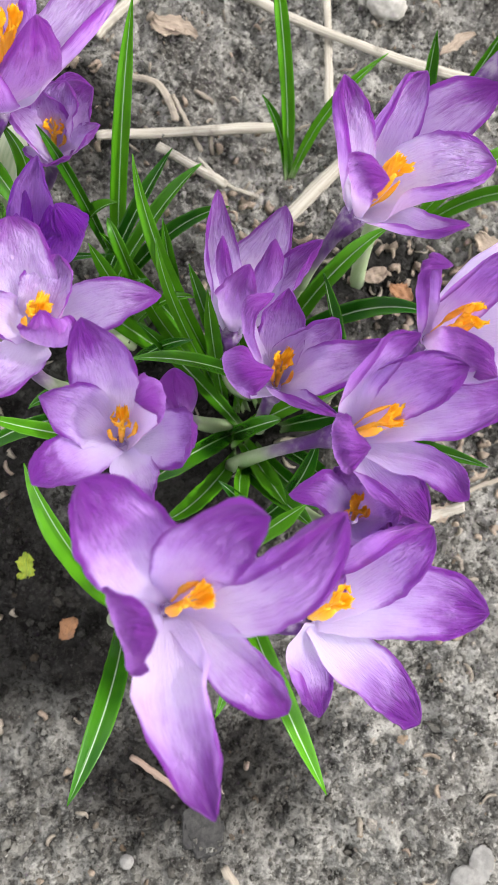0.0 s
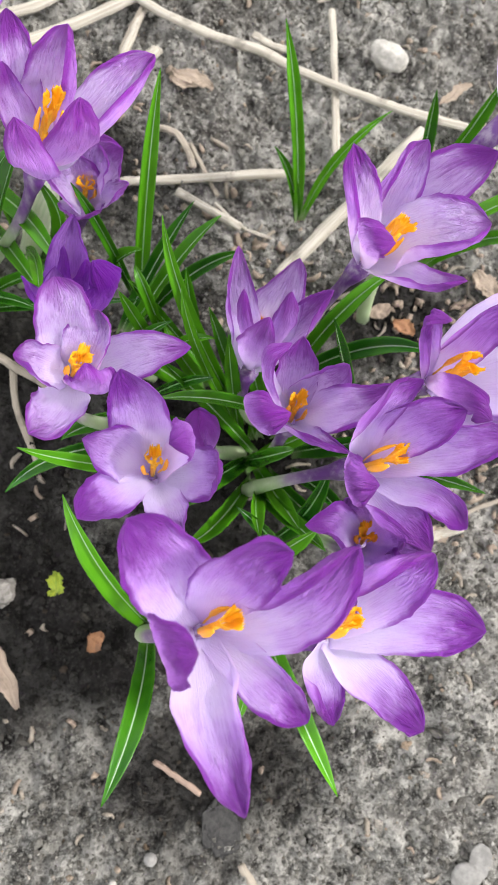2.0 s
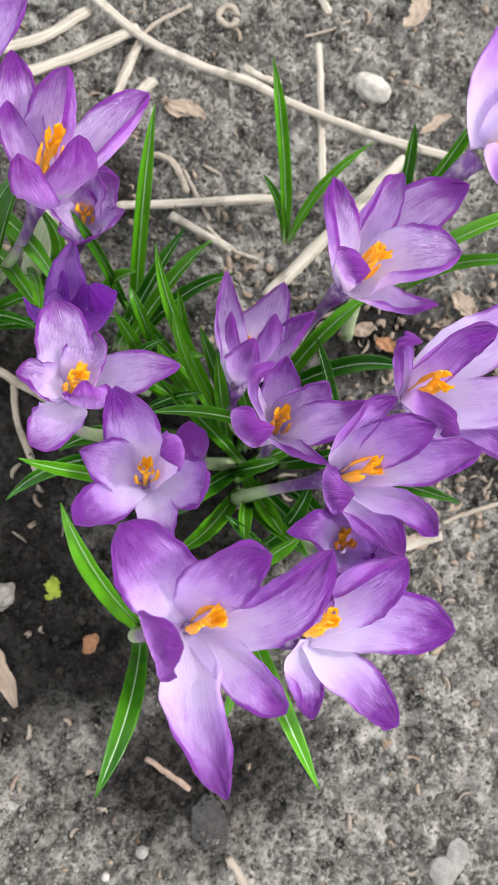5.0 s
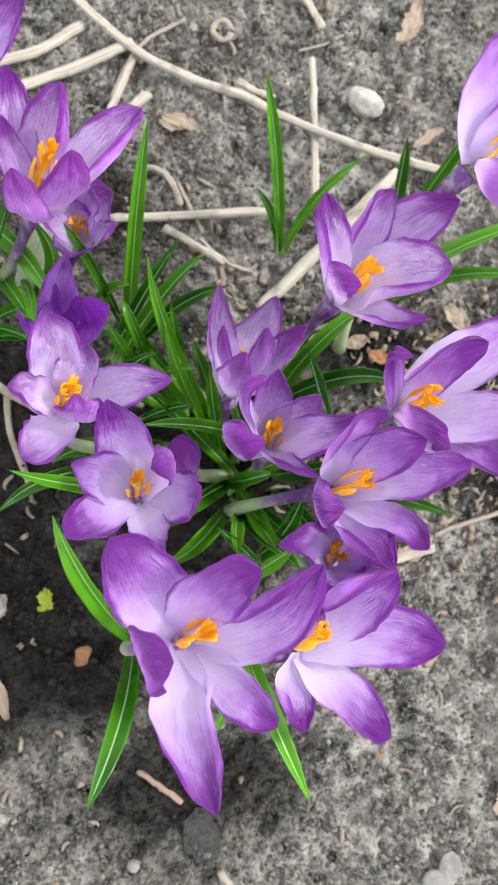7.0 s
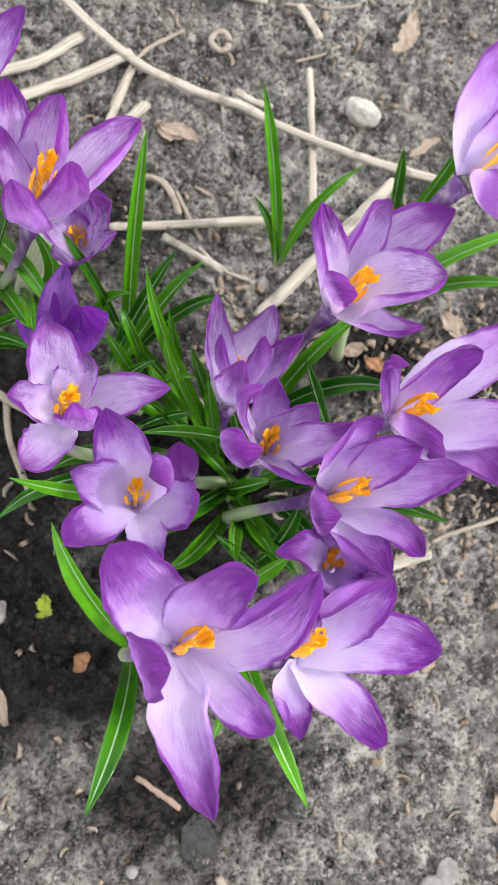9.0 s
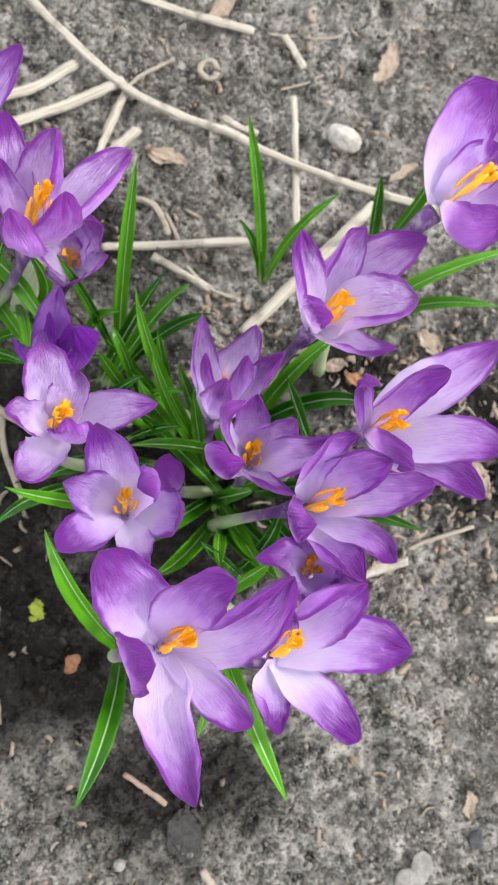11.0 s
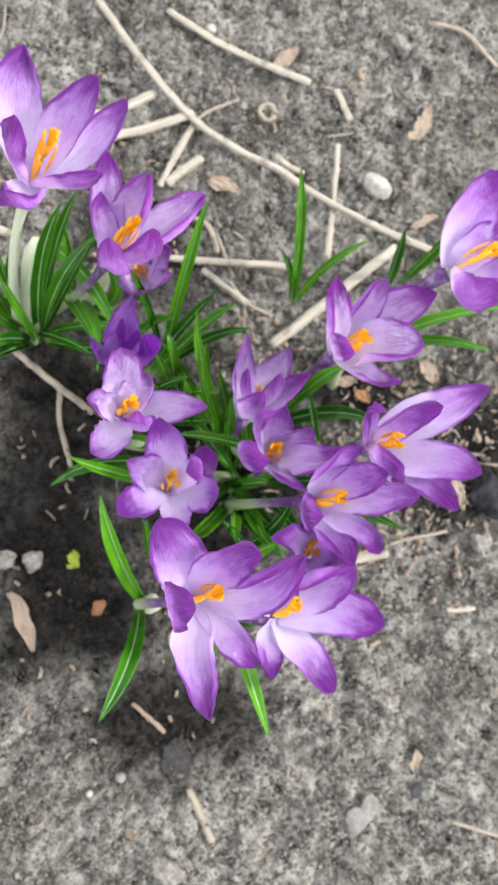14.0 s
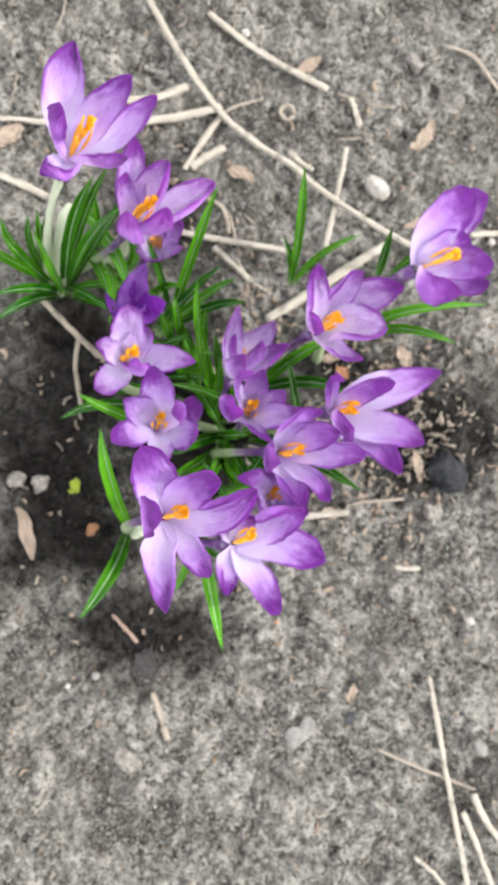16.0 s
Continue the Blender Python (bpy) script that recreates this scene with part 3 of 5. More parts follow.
def fan_lobe(name, a, b, width, mat, rng, side):
    """A frilled, flaring tongue from a to b."""
    nu = 12
    axis = (b - a).normalized()
    nrm = side.cross(axis).normalized()
    pts = [a.lerp(b, i / (nu - 1)) for i in range(nu)]
    half = [width * (0.20 + 0.80 * smooth(0.2, 0.85, i / (nu - 1))) * 0.5 for i in range(nu)]
    me = sheet(name, pts, [side] * nu, [nrm] * nu, half, 0.35, width * 0.10, (mat,), rng, width * 0.6, 14)
    for i, v in enumerate(me.vertices):
        if (i % (15 * nu)) // 15 >= nu - 2:
            v.co += axis * (width * 0.22 * math.sin((i % 15) * 2.4 + width * 9000))    # frayed rim
    return me


def stem_mesh(root, throat, axis, mat, wide=0.0023):
    foot = Vector((root[0] * MM, root[1] * MM, rest(root[0] * MM, root[1] * MM) - 0.002))
    way = (throat - foot).length
    c = throat - axis * way * 0.45
    c.z = max(c.z, 0.012)
    pts = [bezier(foot, c, throat, i / 15) for i in range(16)]
    radii = [wide * (0.95 - 0.25 * smooth(0.2, 0.6, i / 15) + 0.65 * smooth(0.82, 1.0, i / 15)) for i in range(16)]
    return tube_mesh("stem", pts, radii, mat, 12), foot


def crocus(label, throat, root, pistil, petals, mats=LILAC, tube=None):
    rng = random.Random(FLOWER_RNG.random())
    throat, pistil = mm(throat), mm(pistil)
    tips = [p[0][-1] for p in petals]
    mean = sum(tips, Vector()) / len(tips)
    axis = ((mean - throat).normalized() * 0.5 + (pistil - throat).normalized()).normalized()
    stem, foot = stem_mesh(root, throat - axis * 0.002, axis, tube or STEM)
    body = thing("crocus", foot, label, "flower", "crocus blooms of the clump")
    body.matrix_world = Matrix.Translation(foot)
    back = Matrix.Translation(-foot)
    made = [part("stem", stem, body, "pale tube turning purple under the bloom")]
    for tip, spec in zip(tips, petals):
        out = (tip - throat) - axis * (tip - throat).dot(axis)
        start = throat + (out.normalized() * 0.0012 if out.length > 1e-5 else Vector())
        me = petal_mesh(start, spec, axis, mats, rng)
        made.append(part("petal", me, body))
    side = axis.cross(Vector((0.3, 1, 0.1))).normalized()
    long = (pistil - throat).length
    other = axis.cross(side)
    d = (pistil - throat).normalized()
    style = [throat + d * (long * 0.5 * i / 5) for i in range(6)]
    pistil_ob = part("pistil", tube_mesh("pistil", style, [0.0005 + 0.00025 * i / 5 for i in range(6)], ANTHER, 8, 1, Vector((0, 1, 0.2))), body, "slim yellow style bearing the stigma")
    made.append(pistil_ob)
    for k in range(3):
        a = 2.1 * k + rng.uniform(0, 1)
        off = side * math.cos(a) + other * math.sin(a)
        lobe = fan_lobe("stigma", throat + d * long * 0.48, throat + d * long * rng.uniform(0.92, 1.05) + off * 0.0021, rng.uniform(0.0022, 0.0030), STIGMA, rng, off.cross(d).normalized())
        made.append(part("stigma", lobe, pistil_ob, "frilled orange stigma lobe"))
    for k in range(3):
        a = 2.1 * k + rng.uniform(0.6, 1.4)
        off = side * math.cos(a) + other * math.sin(a)
        p0, p1 = throat + off * 0.0012 + d * 0.002, throat + d * long * rng.uniform(0.66, 0.9) + off * 0.0026
        pts = [p0.lerp(p1, i / 10) + off * 0.0006 * math.sin(i * 0.31) for i in range(11)]
        radii = [0.0003 + 0.00062 * smooth(0.3, 0.45, i / 10) * (1 - 0.8 * smooth(0.75, 1, i / 10)) for i in range(11)]
        made.append(part("anther", tube_mesh("anther", pts, radii, ANTHER, 10, 0.5, off, 0.2, k * 3.0), body, "slim yellow anther"))
    for ob in made:
        ob.data.transform(back)
    return body


def bud(base, tip, root):
    rng = random.Random(5)
    base, tip = mm(base), mm(tip)
    axis = (tip - base).normalized()
    stem, foot = stem_mesh(root, base, Vector((0, 0, 1)), STEM)
    body = thing("crocus_bud", foot, "closed violet crocus bud on a short tube", "flower bud")
    made = [part("stem", stem, body)]
    side = axis.cross(Vector((0, 1, 0))).normalized()
    other = axis.cross(side)
    nu, nv = 20, 14
    for k in range(3):
        # each petal wraps about half of the egg; its rim overlaps the next
        verts, uvs, faces = [], [], []
        for skin in (1.0, 0.9):
            for i in range(nu):
                s = i / (nu - 1)
                r = 0.0042 * math.sin(math.pi * (0.16 + s * 0.84)) ** 0.62 * skin
                for j in range(nv + 1):
                    v = 2 * j / nv - 1
                    a = 2.094 * k + 0.4 + v * 1.45 * (1 - 0.35 * s * s)
                    off = side * math.cos(a) + other * math.sin(a)
                    lap = 1 + 0.09 * v + 0.05 * noise.noise(Vector((s * 4, v * 2, k * 5.0)))
                    verts.append(base.lerp(tip, s * (1 - 0.06 * v * v)) + off * (r * lap))
                    uvs.append((0.6 + 0.4 * s, j / nv))
        row, lower = nv + 1, nu * (nv + 1)
        for i in range(nu - 1):
            for j in range(nv):
                c = i * row + j
                faces += [(c, c + 1, c + row + 1, c + row), (lower + c, lower + c + row, lower + c + row + 1, lower + c + 1)]
            c = i * row
            faces += [(c, c + row, lower + c + row, lower + c), (c + nv, lower + c + nv, lower + c + nv + row, c + nv + row)]
        made.append(part("petal", mesh_of("petal", verts, faces, uvs, (ROSE[1],)), body))
    for ob in made:
        ob.data.transform(Matrix.Translation(-foot))


# ---- leaves ----
def leaf_mesh(a, m, b, width, rng):
    nu = 22
    c = m * 2 - (a + b) * 0.5
    pts = [bezier(a, c, b, i / (nu - 1)) for i in range(nu)]
    sides, normals, half = [], [], []
    roll = rng.uniform(-0.45, 0.45)
    for i in range(nu):
        s = i / (nu - 1)
        t = (pts[min(i + 1, nu - 1)] - pts[max(i - 1, 0)]).normalized()
        up = Vector((0.02, -0.16, 1.0))
        sd = t.cross(up)
        if sd.length < 0.12:
            sd = t.cross(Vector((0, 1, 0)))
        sd.normalize()
        sd = Matrix.Rotation(roll * s, 3, t) @ sd
        sides.append(sd)
        normals.append(sd.cross(t).normalized())
        w = (0.62 + 0.38 * smooth(0.0, 0.35, s)) * (1 - 0.25 * smooth(0.55, 0.9, s))
        if s > 0.72:
            w *= max(0.0, 1 - ((s - 0.72) / 0.28) ** 1.8)
        half.append(max(0.00012, 0.5 * width * w))
    return sheet("leaf", pts, sides, normals, half, 0.0, 0.00075, (LEAF,), rng, 0.00022, 8, 0.85)


TUFT_RNG = random.Random(21)


def leaf_tuft(label, foot):
    x, y = foot[0] * MM, foot[1] * MM
    return thing("crocus_leaves", Vector((x, y, rest(x, y))), label, "leaf tuft", "crocus leaf tufts")


def add_leaf(tuft, a, m, b, width):
    a = mm(a)
    a.z = rest(a.x, a.y) - 0.002
    me = leaf_mesh(a, mm(m), mm(b), width * MM, TUFT_RNG)
    me.transform(Matrix.Translation(-tuft.location))
    part("leaf", me, tuft)


def add_sheath(tuft, a, b, wide):
    a, b = mm(a), mm(b)
    pts = [a.lerp(b, i / 9) for i in range(10)]
    radii = [wide * MM * (0.8 + 0.4 * math.sin(i / 9 * 3.0)) * (0.55 if i == 9 else 1) for i in range(10)]
    me = tube_mesh("sheath", pts, radii, SHEATH, 12, 0.7, Vector((0, 0, 1)), 0.2, 2.0)
    me.transform(Matrix.Translation(-tuft.location))
    part("sheath", me, tuft, "pale papery sheath")


# ---- straw, roots and twigs ----
STALK_RNG = random.Random(31)


def stalk(name, label, points, width, flat):
    rng = random.Random(STALK_RNG.random())
    pts = [mm(p) for p in points]
    for p in pts:
        p.z = max(p.z * 0.6, rest(p.x, p.y) + width * MM * flat * 0.42)
    n = 8 * len(pts)
    line = [spline(pts, i / (n - 1)) for i in range(n)]
    foot = line[n // 2].copy()
    seed = rng.uniform(0, 90)
    line = [p + Vector((noise.noise(Vector((seed, i * 0.3, 0))), noise.noise(Vector((seed, i * 0.3, 5))), 0)) * 0.0003 - foot for i, p in enumerate(line)]
    radii = [0.5 * width * MM * (1 + 0.10 * noise.noise(Vector((seed, i * 0.25, 3)))) for i in range(n)]
    radii[0] *= 0.85
    radii[-1] *= 0.8
    kind = {"straw": "straw stalk", "root": "dry root", "twig": "twig"}[name]
    ob = new({"straw": "straw_stalk", "root": "dry_root", "twig": "twig"}[name], tube_mesh(name, line, radii, FIBRES[name], 14, flat, Vector((0, 0, 1)), 0.18, seed, 0.35))
    ob.location = foot
    tagged(ob, label, kind, "dry stalks on the soil" if name == "straw" else "")


# ---- stones and clods ----
STONE_RNG = random.Random(41)


def stone(name, label, at, size, look_of, rough):
    rng = random.Random(STONE_RNG.random())
    bm = bmesh.new()
    bmesh.ops.create_icosphere(bm, subdivisions=4 if max(size) > 5 else 3, radius=1.0)
    seed = Vector((rng.uniform(0, 90), rng.uniform(0, 90), rng.uniform(0, 90)))
    for v in bm.verts:
        d = v.co.normalized()
        k = 1 + rough * (noise.noise(d * 1.2 + seed) * 1.3 + 0.5 * noise.noise(d * 3 + seed) + 0.28 * noise.noise(d * 7 + seed))
        v.co = Vector((d.x * size[0], d.y * size[1], d.z * size[2])) * 0.5 * MM * k
    me = bpy.data.meshes.new(name)
    bm.to_mesh(me)
    bm.free()
    me.polygons.foreach_set("use_smooth", [True] * len(me.polygons))
    me.materials.append(STONES[look_of])
    ob = new(name, me)
    x, y = at[0] * MM, at[1] * MM
    ob.location = (x, y, max(rest(x, y), 0.0006) + size[2] * MM * 0.24)
    ob.rotation_euler = (0, 0, rng.uniform(0, 6.28))
    tagged(ob, label, name)


# ---- leaf litter ----
def scrap(label, at, length, width, heading, look_of, curl):
    """A torn, crumpled bit of dead leaf: two ragged rims, a crooked fold and thin edges."""
    rng = random.Random(hash_of(label))
    seed = rng.uniform(0, 90)
    torn = 0.3 if look_of == "litter_brown" else 1.0
    nu, nv = 26, 10
    x, y = at[0] * MM, at[1] * MM
    turn = Matrix.Rotation(radians(heading), 3, "Z")
    top = []
    for i in range(nu):
        s = i / (nu - 1)
        taper = (math.sin(math.pi * (0.05 + 0.87 * s ** rng.uniform(0.97, 1.03)))) ** 0.8
        bend = 0.18 * noise.noise(Vector((seed, s * 2.2, 0))) * length
        for j in range(nv + 1):
            v = 2 * j / nv - 1
            rim = 1 + torn * 0.55 * noise.noise(Vector((seed + s * 7, 4.0 * math.copysign(1, v), 1))) + torn * 0.30 * noise.noise(Vector((seed + s * 19, 9.0 * math.copysign(1, v), 2)))
            px = (s - 0.5) * length + 0.6 * noise.noise(Vector((seed, v * 3, 8))) * (2 * s - 1)
            py = bend + v * 0.5 * width * taper * rim
            pz = curl * length * 0.10 * (2 * s - 1) ** 2 + (0.2 + curl * 0.5) * 0.25 * width * v * v
            pz += 0.16 * width * noise.noise(Vector((seed + s * 4, v * 1.8, 3))) + 0.08 * width * noise.noise(Vector((seed + s * 11, v * 4.5, 5)))
            top.append(turn @ Vector((px, py, pz)) * MM)
    row = nv + 1
    verts = top + [p - Vector((0, 0, 0.00022)) for p in top]
    uvs = [(i / (nu - 1), j / nv) for _ in (0, 1) for i in range(nu) for j in range(row)]
    base = nu * row
    faces = []
    for i in range(nu - 1):
        for j in range(nv):
            a = i * row + j
            faces += [(a, a + row, a + row + 1, a + 1), (base + a, base + a + 1, base + a + row + 1, base + a + row)]
        for j in (0, nv):
            a = i * row + j
            faces.append((a, base + a, base + a + row, a + row) if j == 0 else (a, a + row, base + a + row, base + a))
    for j in range(nv):
        a, b = j, (nu - 1) * row + j
        faces += [(a, a + 1, base + a + 1, base + a), (b, base + b, base + b + 1, b + 1)]
    ob = new("leaf_scrap", mesh_of("leaf_scrap", verts, faces, uvs, (FIBRES[look_of],)))
    ob.location = (x, y, max(rest(x, y), 0.0) + 0.0020)
    tagged(ob, label, "dead leaf", "leaf litter")


def hash_of(text):
    return sum((i + 1) * ord(c) for i, c in enumerate(text))


def shell_ring(at):
    x, y = at[0] * MM, at[1] * MM
    pts = [Vector((math.cos(a) * 0.0032, math.sin(a) * 0.0036, 0.0006 * math.sin(2 * a))) for a in [2 * math.pi * i / 20 * 0.97 for i in range(21)]]
    ob = new("seed_husk", tube_mesh("seed_husk", pts, [0.0012] * 21, FIBRES["root"], 8, 0.8, Vector((0, 0, 1)), 0.3, 4.0))
    ob.location = (x, y, rest(x, y) + 0.0012)
    tagged(ob, "pale tan ring-shaped seed husk on the soil", "seed husk")


# ---- the things, with their fitted places ----
crocus('wide-open lilac crocus, largest of the clump, petals splayed flat',
       throat=(38.0, 30.3, 97), root=(22.6, 19.3), pistil=(44.3, 33.8, 112), petals=[
           petal([(34.2, 38.2, 107), (31.1, 44.6, 114), (25.8, 51.6, 116)], 15.4, 1, lip=(0.2, 0.2), peak=0.6, blunt=2.6, neck=0.6, cup=0.1),
           petal([(42.6, 39.1, 112), (47.9, 44.0, 121), (53.7, 45.6, 123)], 13.3, 1, cup=0.2, blunt=3.4, peak=0.58),
           petal([(48.5, 33.3, 106), (57.4, 38.0, 114), (66.0, 46.3, 116)], 15.6, 1, lip=(2.3, 0), cup=0.2, peak=0.55),
           petal([(45.8, 25.4, 103), (51.8, 20.3, 106), (57.7, 14.1, 104)], 10.5, 1, lip=(0.6, 0), cup=0.25, blunt=2.6),
           petal([(39.2, 22.2, 103), (41.1, 12.8, 109), (45.7, 0.2, 111)], 15.9, 1, lip=(1.3, 0.5), cup=0.3, peak=0.52, blunt=1.6),
           petal([(31.7, 28.7, 108), (31.8, 29.4, 119), (34.5, 30.2, 126), (38.0, 30.3, 127)], 13.2, -1, cup=0.1, peak=0.66, blunt=3.6),
       ])
crocus('pale lilac crocus with purple petal tips opening wide over bare soil',
       throat=(65.1, 26.2, 76), root=(59.4, 35.2), pistil=(70.3, 31.6, 90), petals=[
           petal([(73.2, 34.9, 82), (79.4, 39.6, 88), (87.9, 43.7, 86)], 17.0, 1, lip=(2.2, 0), cup=0.3, peak=0.55),
           petal([(76.7, 28.8, 80), (88.1, 29.3, 82), (100.1, 26.8, 80)], 15.0, 1, cup=0.2, blunt=1.9, peak=0.6),
           petal([(73.5, 17.4, 72), (81.8, 9.7, 68), (89.3, 2.9, 66)], 13.6, 1, cup=0.25, lip=(0, 1.0), blunt=1.9),
           petal([(63.1, 18.9, 74), (65.2, 12.6, 73), (67.5, 6.1, 72)], 11.1, 1, cup=0.3, lip=(0, 1.9), blunt=1.8),
           petal([(67.3, 32.9, 82), (69.2, 37.9, 88)], 8.9, 1, cup=0.4),
           petal([(61.7, 29.8, 79), (58.6, 32.7, 82)], 8.0, 1, cup=0.4),
       ], mats=PALE)
crocus('round lilac crocus with pale throat, seen beside a closed bud',
       throat=(27.6, 62.1, 71), root=(35.4, 68.6), pistil=(28.9, 65.8, 82), petals=[
           petal([(26.2, 70.1, 78), (25.2, 76.1, 89), (22.7, 81.8, 95)], 14.2, 1, cup=0.25, blunt=2.2, peak=0.55),
           petal([(22.8, 65.2, 77), (19.0, 67.1, 85), (14.5, 68.3, 90)], 12.2, 1, cup=0.25, blunt=3.2, peak=0.5),
           petal([(21.8, 59.0, 79), (18.0, 55.4, 87), (14.1, 52.1, 93)], 11.7, 1, cup=0.2, blunt=3.0, peak=0.55),
           petal([(29.5, 56.7, 74), (31.8, 52.9, 80), (34.9, 48.3, 85)], 9.8, 1, cup=0.3, blunt=2.0, peak=0.5),
           petal([(35.9, 61.8, 74), (41.6, 61.4, 80), (46.0, 61.1, 85)], 13.5, 1, cup=0.3, blunt=3.4, peak=0.5, curl=-0.8),
           petal([(34.0, 66.2, 80), (36.9, 68.8, 88), (35.4, 67.9, 95), (32.3, 66.6, 95)], 10.5, -1, cup=0.35, blunt=2.6, peak=0.72),
       ], mats=PALE)
crocus('pale lilac crocus with one long pointed petal, between leaves',
       throat=(9.7, 83.6, 75), root=(26, 83.6), pistil=(14.0, 86.3, 87), petals=[
           petal([(9.9, 90.3, 82), (9.9, 96.4, 90), (8.7, 102.0, 91)], 13.7, 1, cup=0.25, blunt=3.0, peak=0.55),
           petal([(13.6, 87.4, 82), (15.8, 91.6, 85), (16.8, 96.5, 86)], 11.6, 1, cup=0.22, blunt=3.4, peak=0.6, lip=(0, 0.8)),
           petal([(19.1, 85.4, 80), (27.8, 86.7, 87), (36.7, 87.6, 89)], 11.8, 1, cup=0.25, blunt=1.9, peak=0.5),
           petal([(14.3, 79.4, 84), (16.4, 77.9, 91), (17.3, 79.5, 97), (15.8, 82.5, 97)], 12.0, -1, cup=0.35, blunt=2.6, peak=0.72),
           petal([(9.4, 77.9, 80), (7.9, 73.0, 87), (3.7, 69.4, 90)], 14.1, 1, cup=0.25, blunt=3.2, peak=0.6, lip=(0.5, 0.7)),
           petal([(6.5, 84.5, 82), (3.8, 84.9, 88), (0.8, 85.4, 92)], 11.9, 1, cup=0.3, blunt=3.0, lip=(0.6, 0.6)),
       ], mats=ROSE)
crocus('deep lilac crocus leaning outward on a dark purple tube',
       throat=(75.1, 63.4, 72), root=(51.2, 61.4), pistil=(81.6, 64.6, 88), petals=[
           petal([(74.1, 70.7, 84), (77.2, 75.3, 92), (86.4, 80.9, 87)], 9.1, 1, cup=0.4, lip=(1.6, 0), blunt=1.8, peak=0.55),
           petal([(80.8, 69.4, 86), (86.9, 71.6, 93), (93.3, 73.1, 94)], 12.2, 1, cup=0.3, blunt=2.4),
           petal([(85.3, 66.4, 82), (94.7, 67.2, 87), (105.4, 68.0, 88)], 13.8, 1, cup=0.25, lip=(0.9, 0), blunt=1.9, peak=0.55),
           petal([(83.2, 58.4, 78), (90.8, 55.6, 80), (97.1, 48.9, 79)], 9.8, 1, cup=0.35, lip=(0.8, 0), blunt=2.4),
           petal([(78.6, 54.3, 76), (82.8, 49.6, 80), (88.1, 44.4, 82)], 13.1, 1, cup=0.3, lip=(0, 2.0), blunt=2.2),
           petal([(69.9, 60.5, 84), (68.0, 58.8, 93), (69.4, 57.8, 99), (73.7, 57.8, 98)], 12.2, -1, cup=0.35, blunt=2.6, peak=0.72),
       ])
crocus('shaded purple crocus half hidden under a leaning flower',
       throat=(78.8, 45.7, 52), root=(61.5, 59.1), pistil=(78.5, 49.1, 62), petals=[
           petal([(74.6, 51.1, 62), (71.7, 56.3, 71)], 12.4, 1, cup=0.4),
           petal([(73.1, 48.0, 64), (66.7, 50.5, 77), (60.7, 50.3, 84)], 11.3, 1, cup=0.3, lip=(0.8, 0), blunt=2.6),
           petal([(84.7, 43.6, 62), (92.2, 43.1, 68)], 13.5, 1, cup=0.3),
           petal([(80.2, 41.1, 62), (82.9, 38.4, 70)], 13.3, 1, cup=0.4),
           petal([(75.9, 41.1, 62), (74.0, 38.2, 70)], 13.2, 1, cup=0.4),
           petal([(82.6, 48.9, 62), (86.1, 50.9, 70)], 13.4, 1, cup=0.4),
       ])
crocus('small half-open lilac crocus with curled purple petals',
       throat=(61.4, 76.7, 53), root=(61.6, 74.1), pistil=(61.9, 80.4, 69), petals=[
           petal([(51.8, 74.8, 66), (50.0, 74.4, 76), (52.7, 73.9, 84), (58.1, 74.2, 84)], 11.6, -1, cup=0.35, blunt=2.6, peak=0.72),
           petal([(55.7, 80.1, 68), (52.7, 84.7, 77), (53.5, 87.9, 83), (58.6, 89.8, 83)], 8.4, -1, cup=0.5, blunt=2.6),
           petal([(61.1, 83.7, 64), (61.5, 88.7, 71), (62.3, 93.3, 75)], 11.8, 1, cup=0.35, blunt=2.8),
           petal([(65.8, 83.3, 67), (69.3, 84.6, 74), (72.1, 86.0, 78)], 11.6, 1, cup=0.3, blunt=3.4, peak=0.6, lip=(0.9, 0)),
           petal([(68.4, 76.7, 69), (75.2, 76.6, 80), (82.9, 80.0, 84)], 11.8, 1, cup=0.25, blunt=2.0, peak=0.55),
           petal([(61.8, 71.6, 66), (65.7, 68.1, 76), (71.8, 66.0, 78)], 9.6, -1, cup=0.5, blunt=2.2, peak=0.5),
       ], mats=ROSE)
crocus('narrow upright lilac crocus, still half closed',
       throat=(51.9, 93.3, 42), root=(58.9, 83.6), pistil=(55.7, 102.7, 55), petals=[
           petal([(48.3, 100.6, 58), (47.0, 107.7, 66), (47.9, 116.0, 71)], 11.2, 1, cup=0.4, lip=(0.8, 0), blunt=1.7, peak=0.55),
           petal([(50.0, 95.9, 62), (48.3, 99.0, 71), (48.7, 103.7, 77)], 6.0, -1, cup=0.5, blunt=2.4),
           petal([(56.4, 101.6, 54), (60.2, 107.6, 60), (63.1, 115.1, 65)], 15.0, 1, cup=0.3, blunt=1.7, peak=0.5),
           petal([(57.8, 96.4, 60), (59.1, 99.6, 69), (59.6, 103.5, 76)], 7.6, -1, cup=0.5, blunt=2.0, peak=0.5),
           petal([(61.5, 97.7, 55), (66.2, 101.6, 61), (70.9, 106.6, 67)], 11.5, 1, cup=0.35, lip=(0, 0.9), blunt=2.0),
           petal([(51.3, 90.6, 66), (51.6, 91.8, 79), (53.7, 95.1, 85)], 11.1, -1, cup=0.45, blunt=2.2, peak=0.5),
       ], mats=ROSE)
